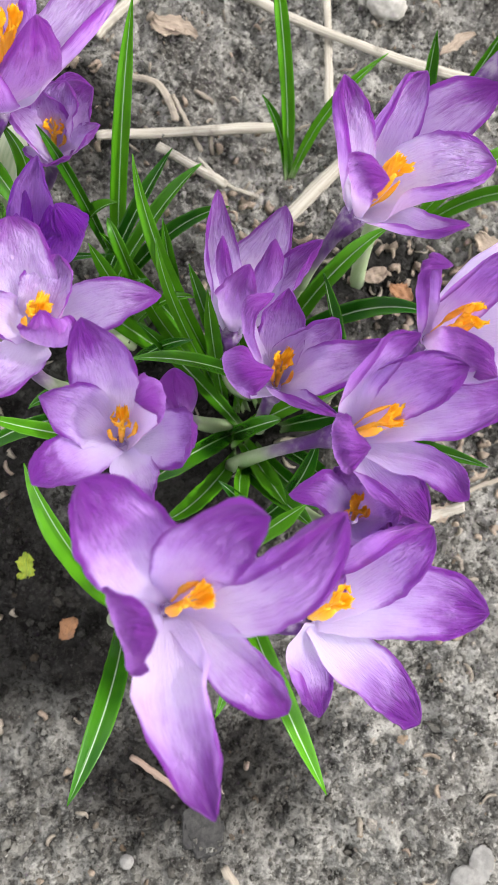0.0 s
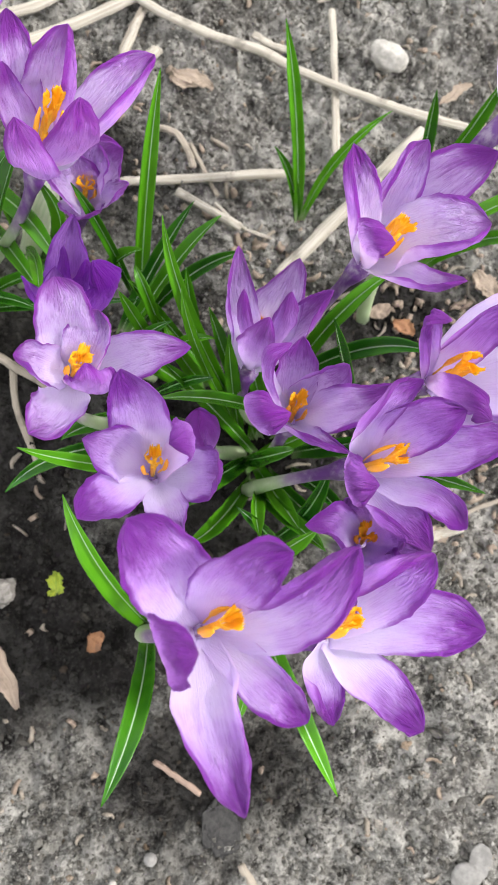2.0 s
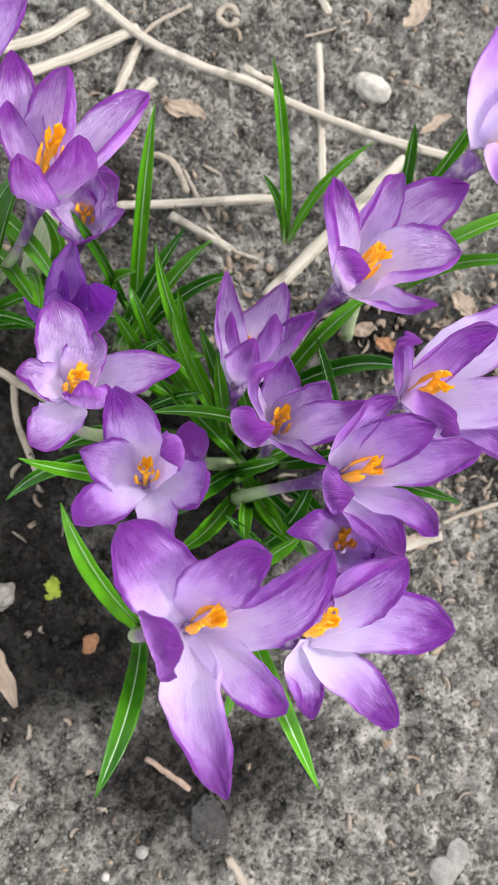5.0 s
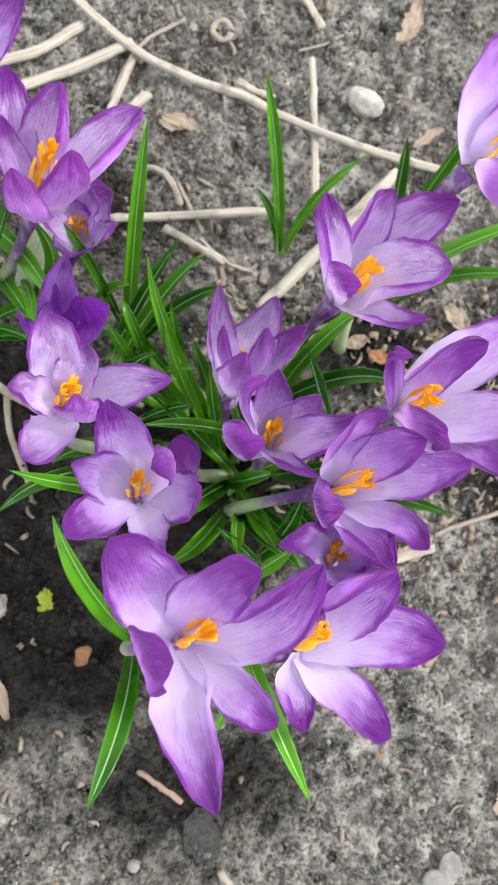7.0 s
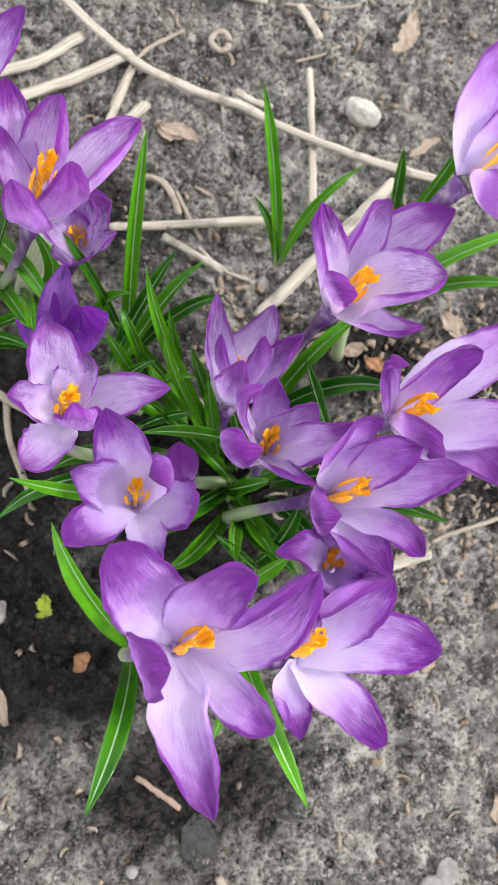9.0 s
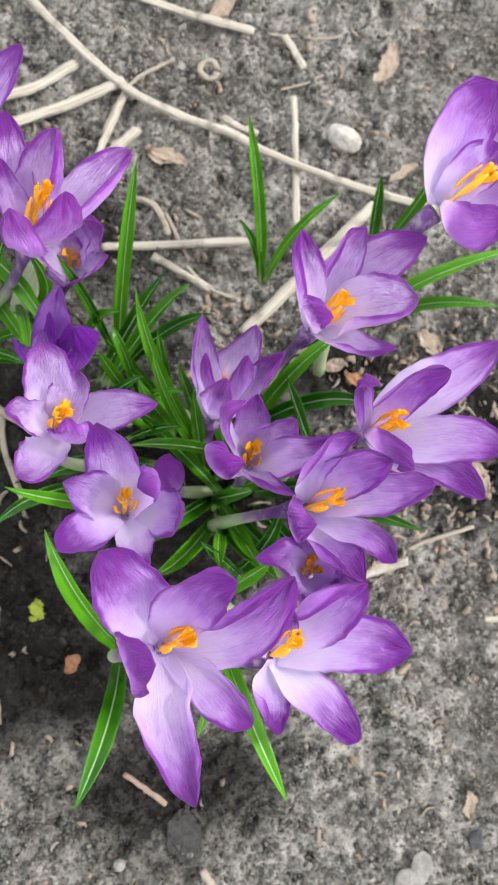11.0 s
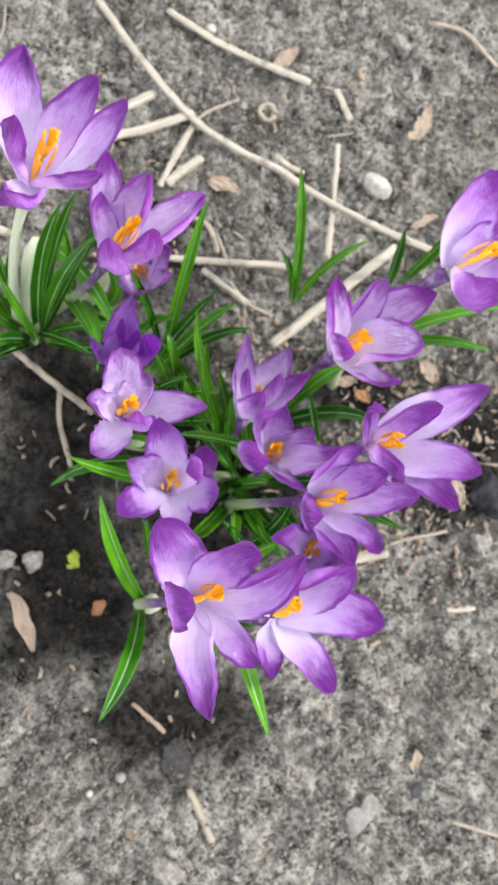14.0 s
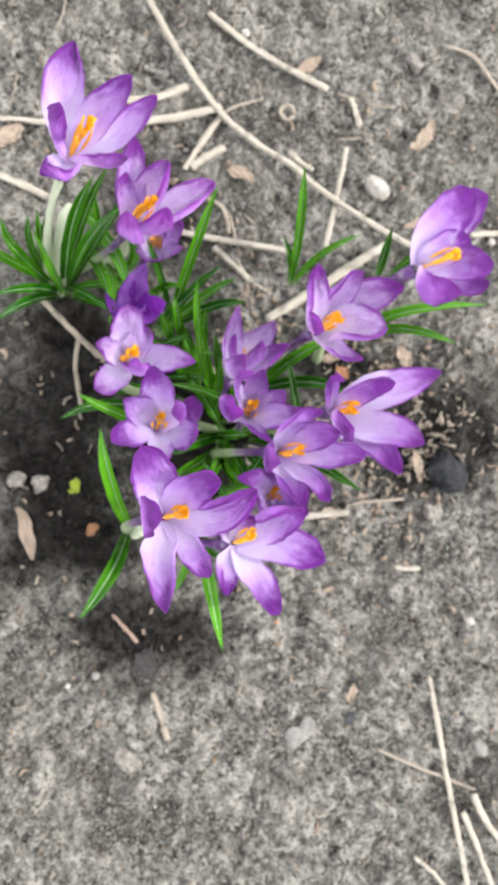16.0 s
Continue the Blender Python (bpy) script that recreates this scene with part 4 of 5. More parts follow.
crocus('cup-shaped lilac crocus with veined petals on a purple tube',
       throat=(79.9, 115.3, 62), root=(71.6, 110.7), pistil=(85.7, 118.5, 82), petals=[
           petal([(76.3, 121.8, 72), (73.8, 128.3, 80), (73.8, 136.2, 82)], 12.8, 1, cup=0.4, lip=(1.7, 0), blunt=2.4, peak=0.55),
           petal([(83.5, 126.2, 70), (85.8, 130.9, 78), (91.4, 137.9, 81)], 13.3, 1, cup=0.35, lip=(1.6, 0), blunt=2.2, peak=0.55),
           petal([(88.7, 124.7, 71), (97.4, 130.3, 78), (108.9, 136.7, 78)], 15.4, 1, cup=0.25, blunt=1.8, peak=0.55),
           petal([(89.0, 116.5, 72), (96.7, 116.3, 79), (104.8, 117.7, 82)], 19.4, 1, cup=0.3, lip=(0, 1.4), blunt=3.2, peak=0.58),
           petal([(85.1, 109.6, 70), (91.5, 103.9, 78), (97.5, 103.4, 85)], 10.1, 1, cup=0.4, lip=(0, 0.9), blunt=2.4, peak=0.5),
           petal([(76.3, 113.5, 76), (74.4, 111.4, 86), (75.6, 109.3, 93), (79.5, 108.5, 94)], 10.3, -1, cup=0.35, blunt=2.6, peak=0.72),
       ], mats=ROSE)
crocus('wide lilac crocus with long pointed petals and a curled front petal',
       throat=(93.0, 84.1, 68), root=(76.8, 77.9), pistil=(97.7, 84.7, 88), petals=[
           petal([(87.4, 87.8, 84), (85.4, 92.5, 95), (90.6, 91.8, 95)], 9.4, 1, cup=0.5, lip=(1.4, 0.9), blunt=2.6),
           petal([(102.8, 92.4, 75), (113.8, 97.7, 78), (130.3, 108.0, 76)], 15.5, 1, cup=0.25, blunt=1.5, peak=0.45),
           petal([(103.8, 80.7, 75), (115.2, 80.6, 80), (128.1, 78.1, 80)], 13.5, 1, cup=0.25, blunt=2.6, peak=0.55),
           petal([(102.1, 76.5, 70), (111.8, 72.4, 72), (124.3, 66.1, 71)], 14.1, 1, cup=0.3, lip=(0, 1.5), blunt=2.4),
           petal([(92.2, 76.8, 86), (94.0, 74.0, 95), (98.0, 70.9, 95)], 11.2, -1, cup=0.5, blunt=3.0),
           petal([(96.4, 89.2, 82), (101.6, 93.8, 88), (110.3, 96.7, 89)], 11.4, 1, cup=0.35, lip=(1.0, 0), blunt=2.6),
       ])
crocus('open lilac crocus with long orange stigma beside pale straw',
       throat=(-1.0, 139.3, 62), root=(-34.5, 129.4), pistil=(8.0, 141.9, 90), petals=[
           petal([(5.2, 145.3, 75), (9.5, 151.4, 86), (10.9, 157.0, 92)], 17.7, 1, cup=0.35, lip=(0, 1.8), blunt=3.0, peak=0.6),
           petal([(11.2, 142.1, 72), (20.0, 148.4, 78), (28.5, 159.1, 78)], 15.8, 1, cup=0.3, lip=(0, 1.7), blunt=2.6, peak=0.6),
           petal([(9.1, 132.3, 80), (13.6, 133.2, 90), (14.2, 138.4, 96)], 13.5, -1, cup=0.45, blunt=2.6),
           petal([(3.4, 126.5, 84), (2.4, 128.5, 92), (1.2, 133.3, 97)], 10.9, -1, cup=0.45, blunt=2.6),
           petal([(-2.1, 142.9, 78), (-3.5, 146.1, 84), (-3.7, 150.7, 88)], 9.7, 1, cup=0.4, blunt=2.2),
           petal([(-1.4, 145.2, 75), (-2.3, 151.8, 82), (-4.4, 167.0, 82)], 11.8, 1, cup=0.3, blunt=1.9, peak=0.5),
       ], mats=ROSE)
crocus('low pale lilac crocus crouching under a taller bloom',
       throat=(7.3, 140.1, 38), root=(-19.6, 129.5), pistil=(8.9, 141.4, 49), petals=[
           petal([(6.9, 143.5, 50), (6.6, 146.3, 56)], 11.9, 1, cup=0.4),
           petal([(12.4, 143.6, 46), (15.9, 146.1, 52), (19.2, 147.3, 55)], 15.1, 1, cup=0.3, blunt=2.8),
           petal([(12.2, 137.2, 44), (16.9, 136.6, 50), (20.8, 138.2, 55)], 9.9, 1, cup=0.4, blunt=2.0),
           petal([(5.2, 138.3, 46), (2.4, 138.8, 52), (-0.6, 141.6, 56)], 13.8, 1, cup=0.4, blunt=2.4),
           petal([(7.5, 135.1, 44), (7.5, 130.2, 50)], 13.8, 1, cup=0.4, blunt=2.8),
           petal([(10.1, 143.6, 48), (11.7, 146.1, 53), (13.0, 148.3, 56)], 13.9, 1, cup=0.3, blunt=2.6),
       ], mats=ROSE)
crocus('dark violet crocus, barely open, among green leaves',
       throat=(3.9, 107.6, 40), root=(24, 98.9), pistil=(7.4, 108.9, 57), petals=[
           petal([(6.7, 114.1, 55), (7.6, 118.7, 62), (8.8, 124.9, 67)], 14.3, 1, cup=0.35, blunt=1.7, peak=0.5),
           petal([(14.0, 104.1, 58), (18.1, 105.7, 70), (14.4, 110.5, 76)], 14.9, -1, cup=0.45, blunt=2.4),
           petal([(-1.0, 106.1, 52), (-2.4, 106.7, 60), (-3.8, 110.4, 65)], 9.3, -1, cup=0.4),
           petal([(4.4, 110.1, 56), (4.8, 113.2, 62), (6.5, 117.1, 67)], 8.1, -1, cup=0.5, blunt=2.2),
           petal([(9.2, 109.1, 54), (11.8, 111.5, 62), (11.5, 114.2, 66)], 9.7, -1, cup=0.5),
           petal([(2.6, 106.4, 52), (3.1, 109.7, 60), (4.0, 113.0, 64)], 8.5, 1, cup=0.4),
       ], mats=DARK)
crocus('tall white-and-violet crocus standing over a leaf tuft',
       throat=(-25.5, 151.7, 84), root=(-37.1, 119.8), pistil=(-17.4, 157.7, 106), petals=[
           petal([(-28.4, 162.6, 91), (-30.8, 173.9, 96), (-31.1, 189.4, 97)], 18.3, 1, cup=0.3, lip=(0, 0.6), blunt=1.7, peak=0.5),
           petal([(-18.6, 159.8, 95), (-11.7, 165.6, 106), (-5.9, 174.9, 112)], 16.4, 1, cup=0.25, blunt=1.8, peak=0.55),
           petal([(-29.6, 152.0, 98), (-29.4, 153.0, 109), (-25.9, 157.7, 115)], 16.0, 1, cup=0.4, lip=(0.9, 0), blunt=2.8),
           petal([(-13.4, 147.2, 95), (-7.3, 146.5, 101), (-1.6, 149.3, 105)], 14.4, -1, cup=0.45, blunt=2.2),
           petal([(-13.1, 160.3, 86), (-5.5, 170.2, 88), (0.7, 182.1, 88)], 11.1, 1, cup=0.3, blunt=2.0),
           petal([(-23.6, 142.6, 95), (-25.1, 136.7, 102), (-29.1, 139.0, 106)], 16.3, 1, cup=0.4, lip=(1.3, 0), blunt=2.8),
       ], mats=PALE, tube=SHEATH)
crocus('lilac crocus standing apart near the straw stalks',
       throat=(112.3, 144.2, 80), root=(91.3, 116.7), pistil=(123.1, 149.9, 92), petals=[
           petal([(112.2, 154.0, 86), (116.6, 164.0, 91), (125.2, 174.3, 91)], 18.6, 1, cup=0.35, blunt=2.2, peak=0.55),
           petal([(122.7, 147.5, 82), (130.5, 148.5, 86), (138.8, 150.7, 87)], 15.4, 1, cup=0.25, blunt=2.2),
           petal([(110.6, 133.9, 90), (114.3, 128.4, 98), (125.3, 133.2, 99)], 16.7, -1, cup=0.45, blunt=2.6),
           petal([(126.4, 142.8, 80), (134.4, 142.4, 82), (139.7, 144.5, 84)], 12.7, 1, cup=0.3, blunt=2.2),
           petal([(118.3, 159.1, 82), (125.2, 171.1, 84), (132.2, 178.1, 84)], 17.2, 1, cup=0.3, blunt=2.0),
           petal([(114.3, 146.9, 84), (120.4, 152.5, 88), (127.9, 157.6, 88)], 13.4, 1, cup=0.3, blunt=2.2),
       ])
tuft = leaf_tuft('dense tuft of glossy green crocus leaves with white midribs', (52.7, 77.8))
add_leaf(tuft, (53.2, 83.6, 0), (37.2, 103, 45), (30.3, 120.3, 78), 4)
add_leaf(tuft, (50.4, 83.6, 0), (38.8, 96.4, 40), (34.2, 108.4, 62), 2.9)
add_leaf(tuft, (48.5, 91.2, 0), (28, 110.6, 25), (19.9, 115.4, 46), 3.1)
add_leaf(tuft, (10.2, 100.7, 10), (21.3, 102.9, 30), (31.1, 105.4, 42), 3.1)
add_leaf(tuft, (22.8, 102.6, 10), (33.4, 101, 35), (42.6, 100.6, 42), 2.9)
add_leaf(tuft, (64.6, 85.5, 0), (45.2, 83.3, 45), (28, 81.5, 60), 3.6)
add_leaf(tuft, (51.3, 79.8, 0), (47.5, 88.8, 35), (45.6, 96.7, 62), 4)
add_leaf(tuft, (54.1, 83.6, 0), (47.9, 97.1, 30), (51.8, 105.8, 42), 3.8)
add_leaf(tuft, (63.7, 95.1, 0), (83.6, 100.1, 30), (102.5, 96.5, 42), 5.2)
add_leaf(tuft, (64.7, 95.1, 0), (78.3, 110.6, 25), (93.2, 120.9, 38), 5.2)
add_leaf(tuft, (88.6, 91.3, 0), (79, 96.6, 32), (72.4, 101.8, 58), 3.4)
add_leaf(tuft, (41, 68.6, 0), (11.8, 67.8, 30), (-7, 70.6, 52), 4.3)
add_leaf(tuft, (33.5, 74.2, 0), (4.4, 72.9, 22), (-14.9, 60.6, 30), 4.7)
add_leaf(tuft, (55, 66.6, 0), (43.6, 52, 25), (34.3, 45.7, 38), 5.2)
add_leaf(tuft, (63.2, 44.3, 0), (55.9, 49.4, 28), (47.9, 55.6, 42), 3.4)
add_leaf(tuft, (53.1, 64.8, 0), (63.4, 52, 30), (70.8, 43.6, 45), 4.7)
add_leaf(tuft, (55.3, 37.6, 10), (61.9, 44.2, 32), (68.9, 49.5, 48), 4.3)
add_leaf(tuft, (61.4, 46.2, 0), (68.4, 54.1, 25), (71.6, 65, 50), 5.2)
add_leaf(tuft, (67.2, 68.4, 0), (73.5, 60.3, 20), (78.2, 50.5, 38), 4.3)
add_leaf(tuft, (80.6, 74.1, 0), (101.8, 65.5, 22), (116.9, 58.5, 36), 4.3)
add_leaf(tuft, (52.2, 68.5, 0), (64.1, 74.3, 25), (83.4, 79.4, 40), 4.7)
add_leaf(tuft, (57.8, 72.2, 0), (40.9, 86.3, 20), (28.4, 94.9, 40), 4.3)
add_leaf(tuft, (54.1, 76, 0), (56.8, 93.4, 20), (59.2, 105, 40), 3.4)
add_leaf(tuft, (61.7, 77.9, 0), (72.5, 84.7, 20), (87.7, 80.9, 35), 4.3)
add_leaf(tuft, (22.9, 92.4, 10), (33.7, 91, 30), (42.1, 90, 42), 2.9)
add_leaf(tuft, (57.9, 77.9, 0), (47.1, 96.3, 25), (41.2, 109.9, 40), 4.3)
add_leaf(tuft, (61.7, 79.8, 0), (53, 97.3, 30), (51.7, 110.4, 45), 4.3)
add_leaf(tuft, (54.1, 72.3, 0), (41.6, 63.5, 25), (30.3, 54.9, 35), 5.2)
add_leaf(tuft, (59.7, 68.5, 0), (67.5, 56.3, 18), (76, 48.1, 30), 5.2)
add_leaf(tuft, (55.9, 70.4, 0), (61.3, 57.8, 22), (65.4, 49, 36), 5.2)
add_leaf(tuft, (67.3, 74.1, 0), (80.8, 74, 22), (93.6, 74.7, 30), 5.2)
add_leaf(tuft, (40.9, 95.1, 0), (33.6, 98.4, 28), (29.1, 104.8, 40), 4.3)
add_leaf(tuft, (35.3, 95.1, 0), (22.3, 99.9, 20), (13.3, 102.5, 35), 5.2)
add_leaf(tuft, (39, 102.8, 0), (36.5, 110.5, 30), (35.1, 117.7, 50), 3.4)
add_leaf(tuft, (35.3, 83.6, 0), (13.1, 81.4, 20), (0.1, 74.9, 30), 5.2)
add_leaf(tuft, (57.8, 64.7, 0), (54.1, 56.3, 25), (53.5, 46.9, 50), 4.3)
add_leaf(tuft, (52.4, 71.6, 24), (57.6, 69.9, 30), (64.6, 71.4, 34), 4.3)
tuft = leaf_tuft('low spreading green crocus leaves with pale midribs and sheath', (37.2, 31.5))
add_leaf(tuft, (23.8, 19.6, 0), (13.6, 38.1, 40), (6, 58.3, 62), 5.6)
add_leaf(tuft, (22, 18.7, 0), (21.3, 3.3, 35), (13.7, -17.2, 48), 6)
add_leaf(tuft, (52.9, 31.7, 0), (60.4, 9.4, 40), (73.1, -19.1, 40), 5.2)
add_leaf(tuft, (51.1, 31.7, 0), (51.3, 13.4, 30), (46.9, -1.8, 36), 3.4)
add_leaf(tuft, (53.9, 33.5, 0), (58.1, 22.5, 25), (65.1, 18.3, 36), 4.3)
add_leaf(tuft, (19.8, 53.9, 0), (23.4, 42.2, 15), (26, 36.7, 25), 3.4)
add_sheath(tuft, (22.8, 18.6, 3), (29.4, 21.8, 14), 3.2)
tuft = leaf_tuft('small separate sprout of three narrow green leaves', (71.6, 150.5))
add_leaf(tuft, (71.5, 150.3, 0), (67.7, 169.7, 28), (62.4, 186, 52), 4)
add_leaf(tuft, (71.3, 150.3, 0), (68.1, 158.6, 10), (61.7, 164.8, 22), 3.1)
add_leaf(tuft, (72.1, 150.8, 0), (80, 160.5, 20), (94, 168.1, 38), 3.1)
tuft = leaf_tuft('fan of narrow striped green leaves behind the blooms', (18.4, 113.3))
add_leaf(tuft, (19.1, 114.3, 0), (24.4, 139.7, 42), (29.6, 160.5, 70), 4.3)
add_leaf(tuft, (19, 122.1, 0), (12.6, 130.9, 36), (6.2, 137.6, 56), 3.1)
add_leaf(tuft, (6.7, 125.9, 0), (14.4, 127.5, 24), (23.1, 127.2, 36), 4)
add_leaf(tuft, (12.5, 112.3, 0), (25.2, 125.8, 25), (37.3, 138, 44), 4)
add_leaf(tuft, (14.5, 110.4, 0), (30.3, 123.9, 28), (44.5, 133.3, 46), 4.3)
add_leaf(tuft, (18.2, 114.3, 0), (35.5, 124.8, 20), (52, 128.9, 30), 4.3)
add_leaf(tuft, (27.7, 102.7, 0), (22, 106.3, 35), (18, 110.6, 52), 3.8)
add_leaf(tuft, (29.6, 104.7, 0), (24.9, 112.8, 35), (21.2, 120.9, 42), 3.4)
tuft = leaf_tuft('leaf tuft with pale sheaths under the tall crocus', (-31.2, 128.6))
add_leaf(tuft, (-34.4, 162.9, 5), (-11.8, 140.1, 32), (3.8, 116.2, 46), 5.7)
add_leaf(tuft, (-32.1, 151.1, 5), (-15.9, 131, 26), (-3.5, 112.5, 40), 4.9)
add_leaf(tuft, (-31.3, 120.9, 0), (-15.1, 139.1, 40), (0.1, 161.8, 62), 4.3)
add_leaf(tuft, (-31.3, 120.9, 0), (-25.5, 135.4, 50), (-16.2, 148.9, 80), 4.9)
add_leaf(tuft, (-32.5, 120.7, 0), (-23, 139.5, 45), (-12.2, 154.6, 78), 4.3)
add_leaf(tuft, (-33.8, 121.7, 0), (-38.5, 133.7, 25), (-37.9, 140.8, 45), 3.2)
add_leaf(tuft, (-30.2, 121.1, 0), (-7.1, 114.9, 25), (22.8, 110.1, 46), 3.5)
add_leaf(tuft, (-31.5, 122.1, 0), (-10.9, 123, 25), (15, 121, 36), 3.5)
add_leaf(tuft, (-33.6, 120.5, 0), (-39.4, 114.2, 25), (-52.7, 104, 40), 4.3)
add_leaf(tuft, (-33.4, 119.3, 0), (-40.7, 109, 22), (-51.3, 95.4, 30), 4.3)
add_leaf(tuft, (-33.8, 121.7, 0), (-44, 123.4, 28), (-52.9, 128, 50), 4.3)
add_leaf(tuft, (-15.7, 133.9, 0), (-2.9, 124.4, 25), (8.8, 109, 45), 4.3)
add_leaf(tuft, (-18.9, 138.2, 0), (-7.7, 126.1, 30), (-0.4, 100, 60), 3.5)
add_leaf(tuft, (-13.8, 136.7, 0), (0.3, 133.4, 35), (-4.2, 141.9, 50), 4.3)
add_leaf(tuft, (-20.2, 145.5, 0), (-20.8, 151.7, 25), (-23.2, 157.4, 45), 2.8)
add_leaf(tuft, (-31.1, 119.7, 0), (-34, 124, 25), (-40.6, 132.5, 50), 3.5)
add_leaf(tuft, (-30.4, 122.3, 0), (-19.3, 132.2, 45), (-6.3, 146.5, 60), 4.3)
add_leaf(tuft, (-39.9, 126.4, 0), (-44.8, 131.3, 26), (-45.2, 139.4, 44), 3.5)
add_leaf(tuft, (-40.4, 126.3, 0), (-51.2, 130.3, 24), (-56.9, 137.2, 40), 3.9)
add_leaf(tuft, (-40.8, 125.6, 0), (-54.1, 125, 22), (-64.4, 126.1, 34), 4.3)
add_leaf(tuft, (-39.5, 127, 0), (-41.1, 134.7, 26), (-43.2, 143.9, 40), 3.2)
add_leaf(tuft, (-38.6, 125.6, 0), (-19.6, 118.3, 20), (-6.2, 111.1, 32), 3.5)
add_sheath(tuft, (-34.8, 120.3, 0), (-28.9, 147.1, 46), 4.4)
add_sheath(tuft, (-16.1, 136.3, 0), (-2.9, 147.6, 34), 4.0)
tuft = leaf_tuft('sparse narrow green leaves under the outlying crocus', (113.3, 150.8))
add_leaf(tuft, (112.3, 163.8, 0), (108.6, 168.2, 22), (106.7, 173.4, 40), 4)
add_leaf(tuft, (118.6, 168.1, 0), (124.5, 174.3, 18), (129, 181.1, 38), 4.3)
add_leaf(tuft, (109.9, 135.3, 0), (119.7, 140.1, 30), (152.7, 148.2, 46), 4.7)
add_leaf(tuft, (112.6, 135.9, 0), (124.2, 136, 22), (145.9, 131.8, 34), 4.3)
stalk('straw', 'long pale dry straw stalk lying across the soil', [(-39.9, 291.2, 6), (-30.3, 276.8, 7), (-20, 263, 8), (-2.9, 244, 9), (20.5, 223, 8), (40.9, 212.2, 8), (59.3, 205.5, 9), (73.8, 198.4, 9), (95.4, 190.2, 8), (113.3, 184.6, 7), (135.8, 179.2, 6)], 3.13, 0.75)
stalk('straw', 'straight bleached straw stalk on the soil', [(13.3, 161.5, 5), (35.2, 162.7, 5), (68.3, 165, 5)], 3.01, 0.7)
stalk('straw', 'broad flattened pale straw stalk', [(63.5, 130.4, 3), (82.3, 148.7, 5), (96.9, 163.7, 7), (112.7, 179.4, 9)], 4.33, 0.45)
stalk('straw', 'thin tan straw stalk lying lengthwise', [(83.8, 222.9, 4), (84.1, 196.9, 4), (84, 171.3, 3)], 2.41, 0.6)
stalk('straw', 'thick bleached straw stalk end', [(-30.2, 203.8, 5), (-3.9, 214.2, 5), (20.5, 226.2, 6)], 4.09, 0.6)
stalk('straw', 'tan dry stalk half under the flowers', [(-31.2, 216.7, 3), (-12.1, 223, 3), (3.2, 233.6, 3)], 3.85, 0.5)
stalk('straw', 'thin dry straw piece among leaves', [(31.7, 158.6, 5), (41.9, 152.4, 5), (52.4, 146.6, 4)], 2.89, 0.6)
stalk('straw', 'slender dry straw under a thicker stalk', [(9.5, 192.3, 3), (14.6, 205.9, 4), (22.1, 224.4, 4)], 2.65, 0.6)
stalk('straw', 'short cut straw stub', [(12.4, 194.2, 3), (18, 200.1, 4), (25.5, 206.9, 5)], 3.85, 0.7)
stalk('root', 'curved tan dry root', [(23.4, 181.3, 3), (31.2, 178.5, 4), (35.5, 171.9, 4), (37, 166.8, 3)], 2.2, 0.6)
stalk('root', 'thin forked dry root', [(36, 175.4, 3), (40.9, 165.3, 3), (44.7, 157.7, 2)], 1.4, 0.7)
stalk('straw', 'tan dry straw at the plot edge', [(3.9, 272, 3), (25.9, 261.2, 4), (47.1, 254.3, 4), (68.9, 248.9, 3)], 3.13, 0.7)
stalk('straw', 'short brown straw crumb', [(80.6, 247.9, 3), (84.1, 242.1, 3), (88.4, 235.2, 3)], 2.65, 0.6)
stalk('straw', 'bent pale straw stalk at the open soil', [(173.9, -17.1, 3), (183.3, -39.4, 3), (192.9, -63.6, 3), (211.2, -107.7, 3)], 2.53, 0.6)
stalk('root', 'thin tan stalk lying across', [(156.7, -54.8, 2), (177.2, -59.1, 2), (206.2, -64, 2)], 1.5, 0.6)
stalk('straw', 'short thick straw piece', [(205.7, -65.9, 3), (212.5, -75.5, 3), (223.2, -85.1, 3)], 3.13, 0.6)
stalk('straw', 'thin pale straw stalk', [(202.5, -74.7, 3), (211.5, -88.5, 3), (223, -105.6, 3)], 2.65, 0.6)
stalk('root', 'small grey stalk on bare soil', [(49.6, -49.7, 3), (54.7, -58.2, 3), (61, -68.8, 3)], 2.6, 0.8)
stalk('twig', 'small reddish brown twig', [(23.9, -19.2, 3), (30.6, -23.9, 3), (37.9, -29.1, 3)], 1.8, 0.8)
stalk('root', 'thin tan straw leaning on a thicker stalk', [(38.4, 235.7, 5), (27.5, 228.6, 6), (21.7, 222.9, 6), (16.3, 213.8, 4), (12.7, 205.5, 3)], 1.4, 0.6)
stalk('straw', 'short pale straw end beside the blooms', [(16.4, 200.8, 3), (21.7, 203.5, 4), (26.2, 207.4, 4)], 3.13, 0.6)
stalk('straw', 'thin tan straw at the soil edge', [(81, 248.2, 3), (84.3, 241.7, 3), (87.6, 234.6, 3)], 2.41, 0.6)
stalk('straw', 'short pale straw under the long stalk', [(57.1, 213.6, 3), (62.6, 210, 4), (70, 206.9, 5)], 2.65, 0.6)
stalk('root', 'fine tan grass blade on the soil', [(79.1, 226.2, 2), (87.3, 228.7, 2), (95.6, 233, 2)], 1, 0.6)
stalk('straw', 'fine pale grass blade among leaves', [(43.8, 155.2, 3), (51.5, 147.7, 3), (62.1, 143.4, 2)], 1.2, 0.6)
stalk('root', 'fine tan stalk by the bare soil', [(103.1, 249.1, 2), (93.2, 248, 2), (74.3, 248.9, 2)], 1, 0.6)
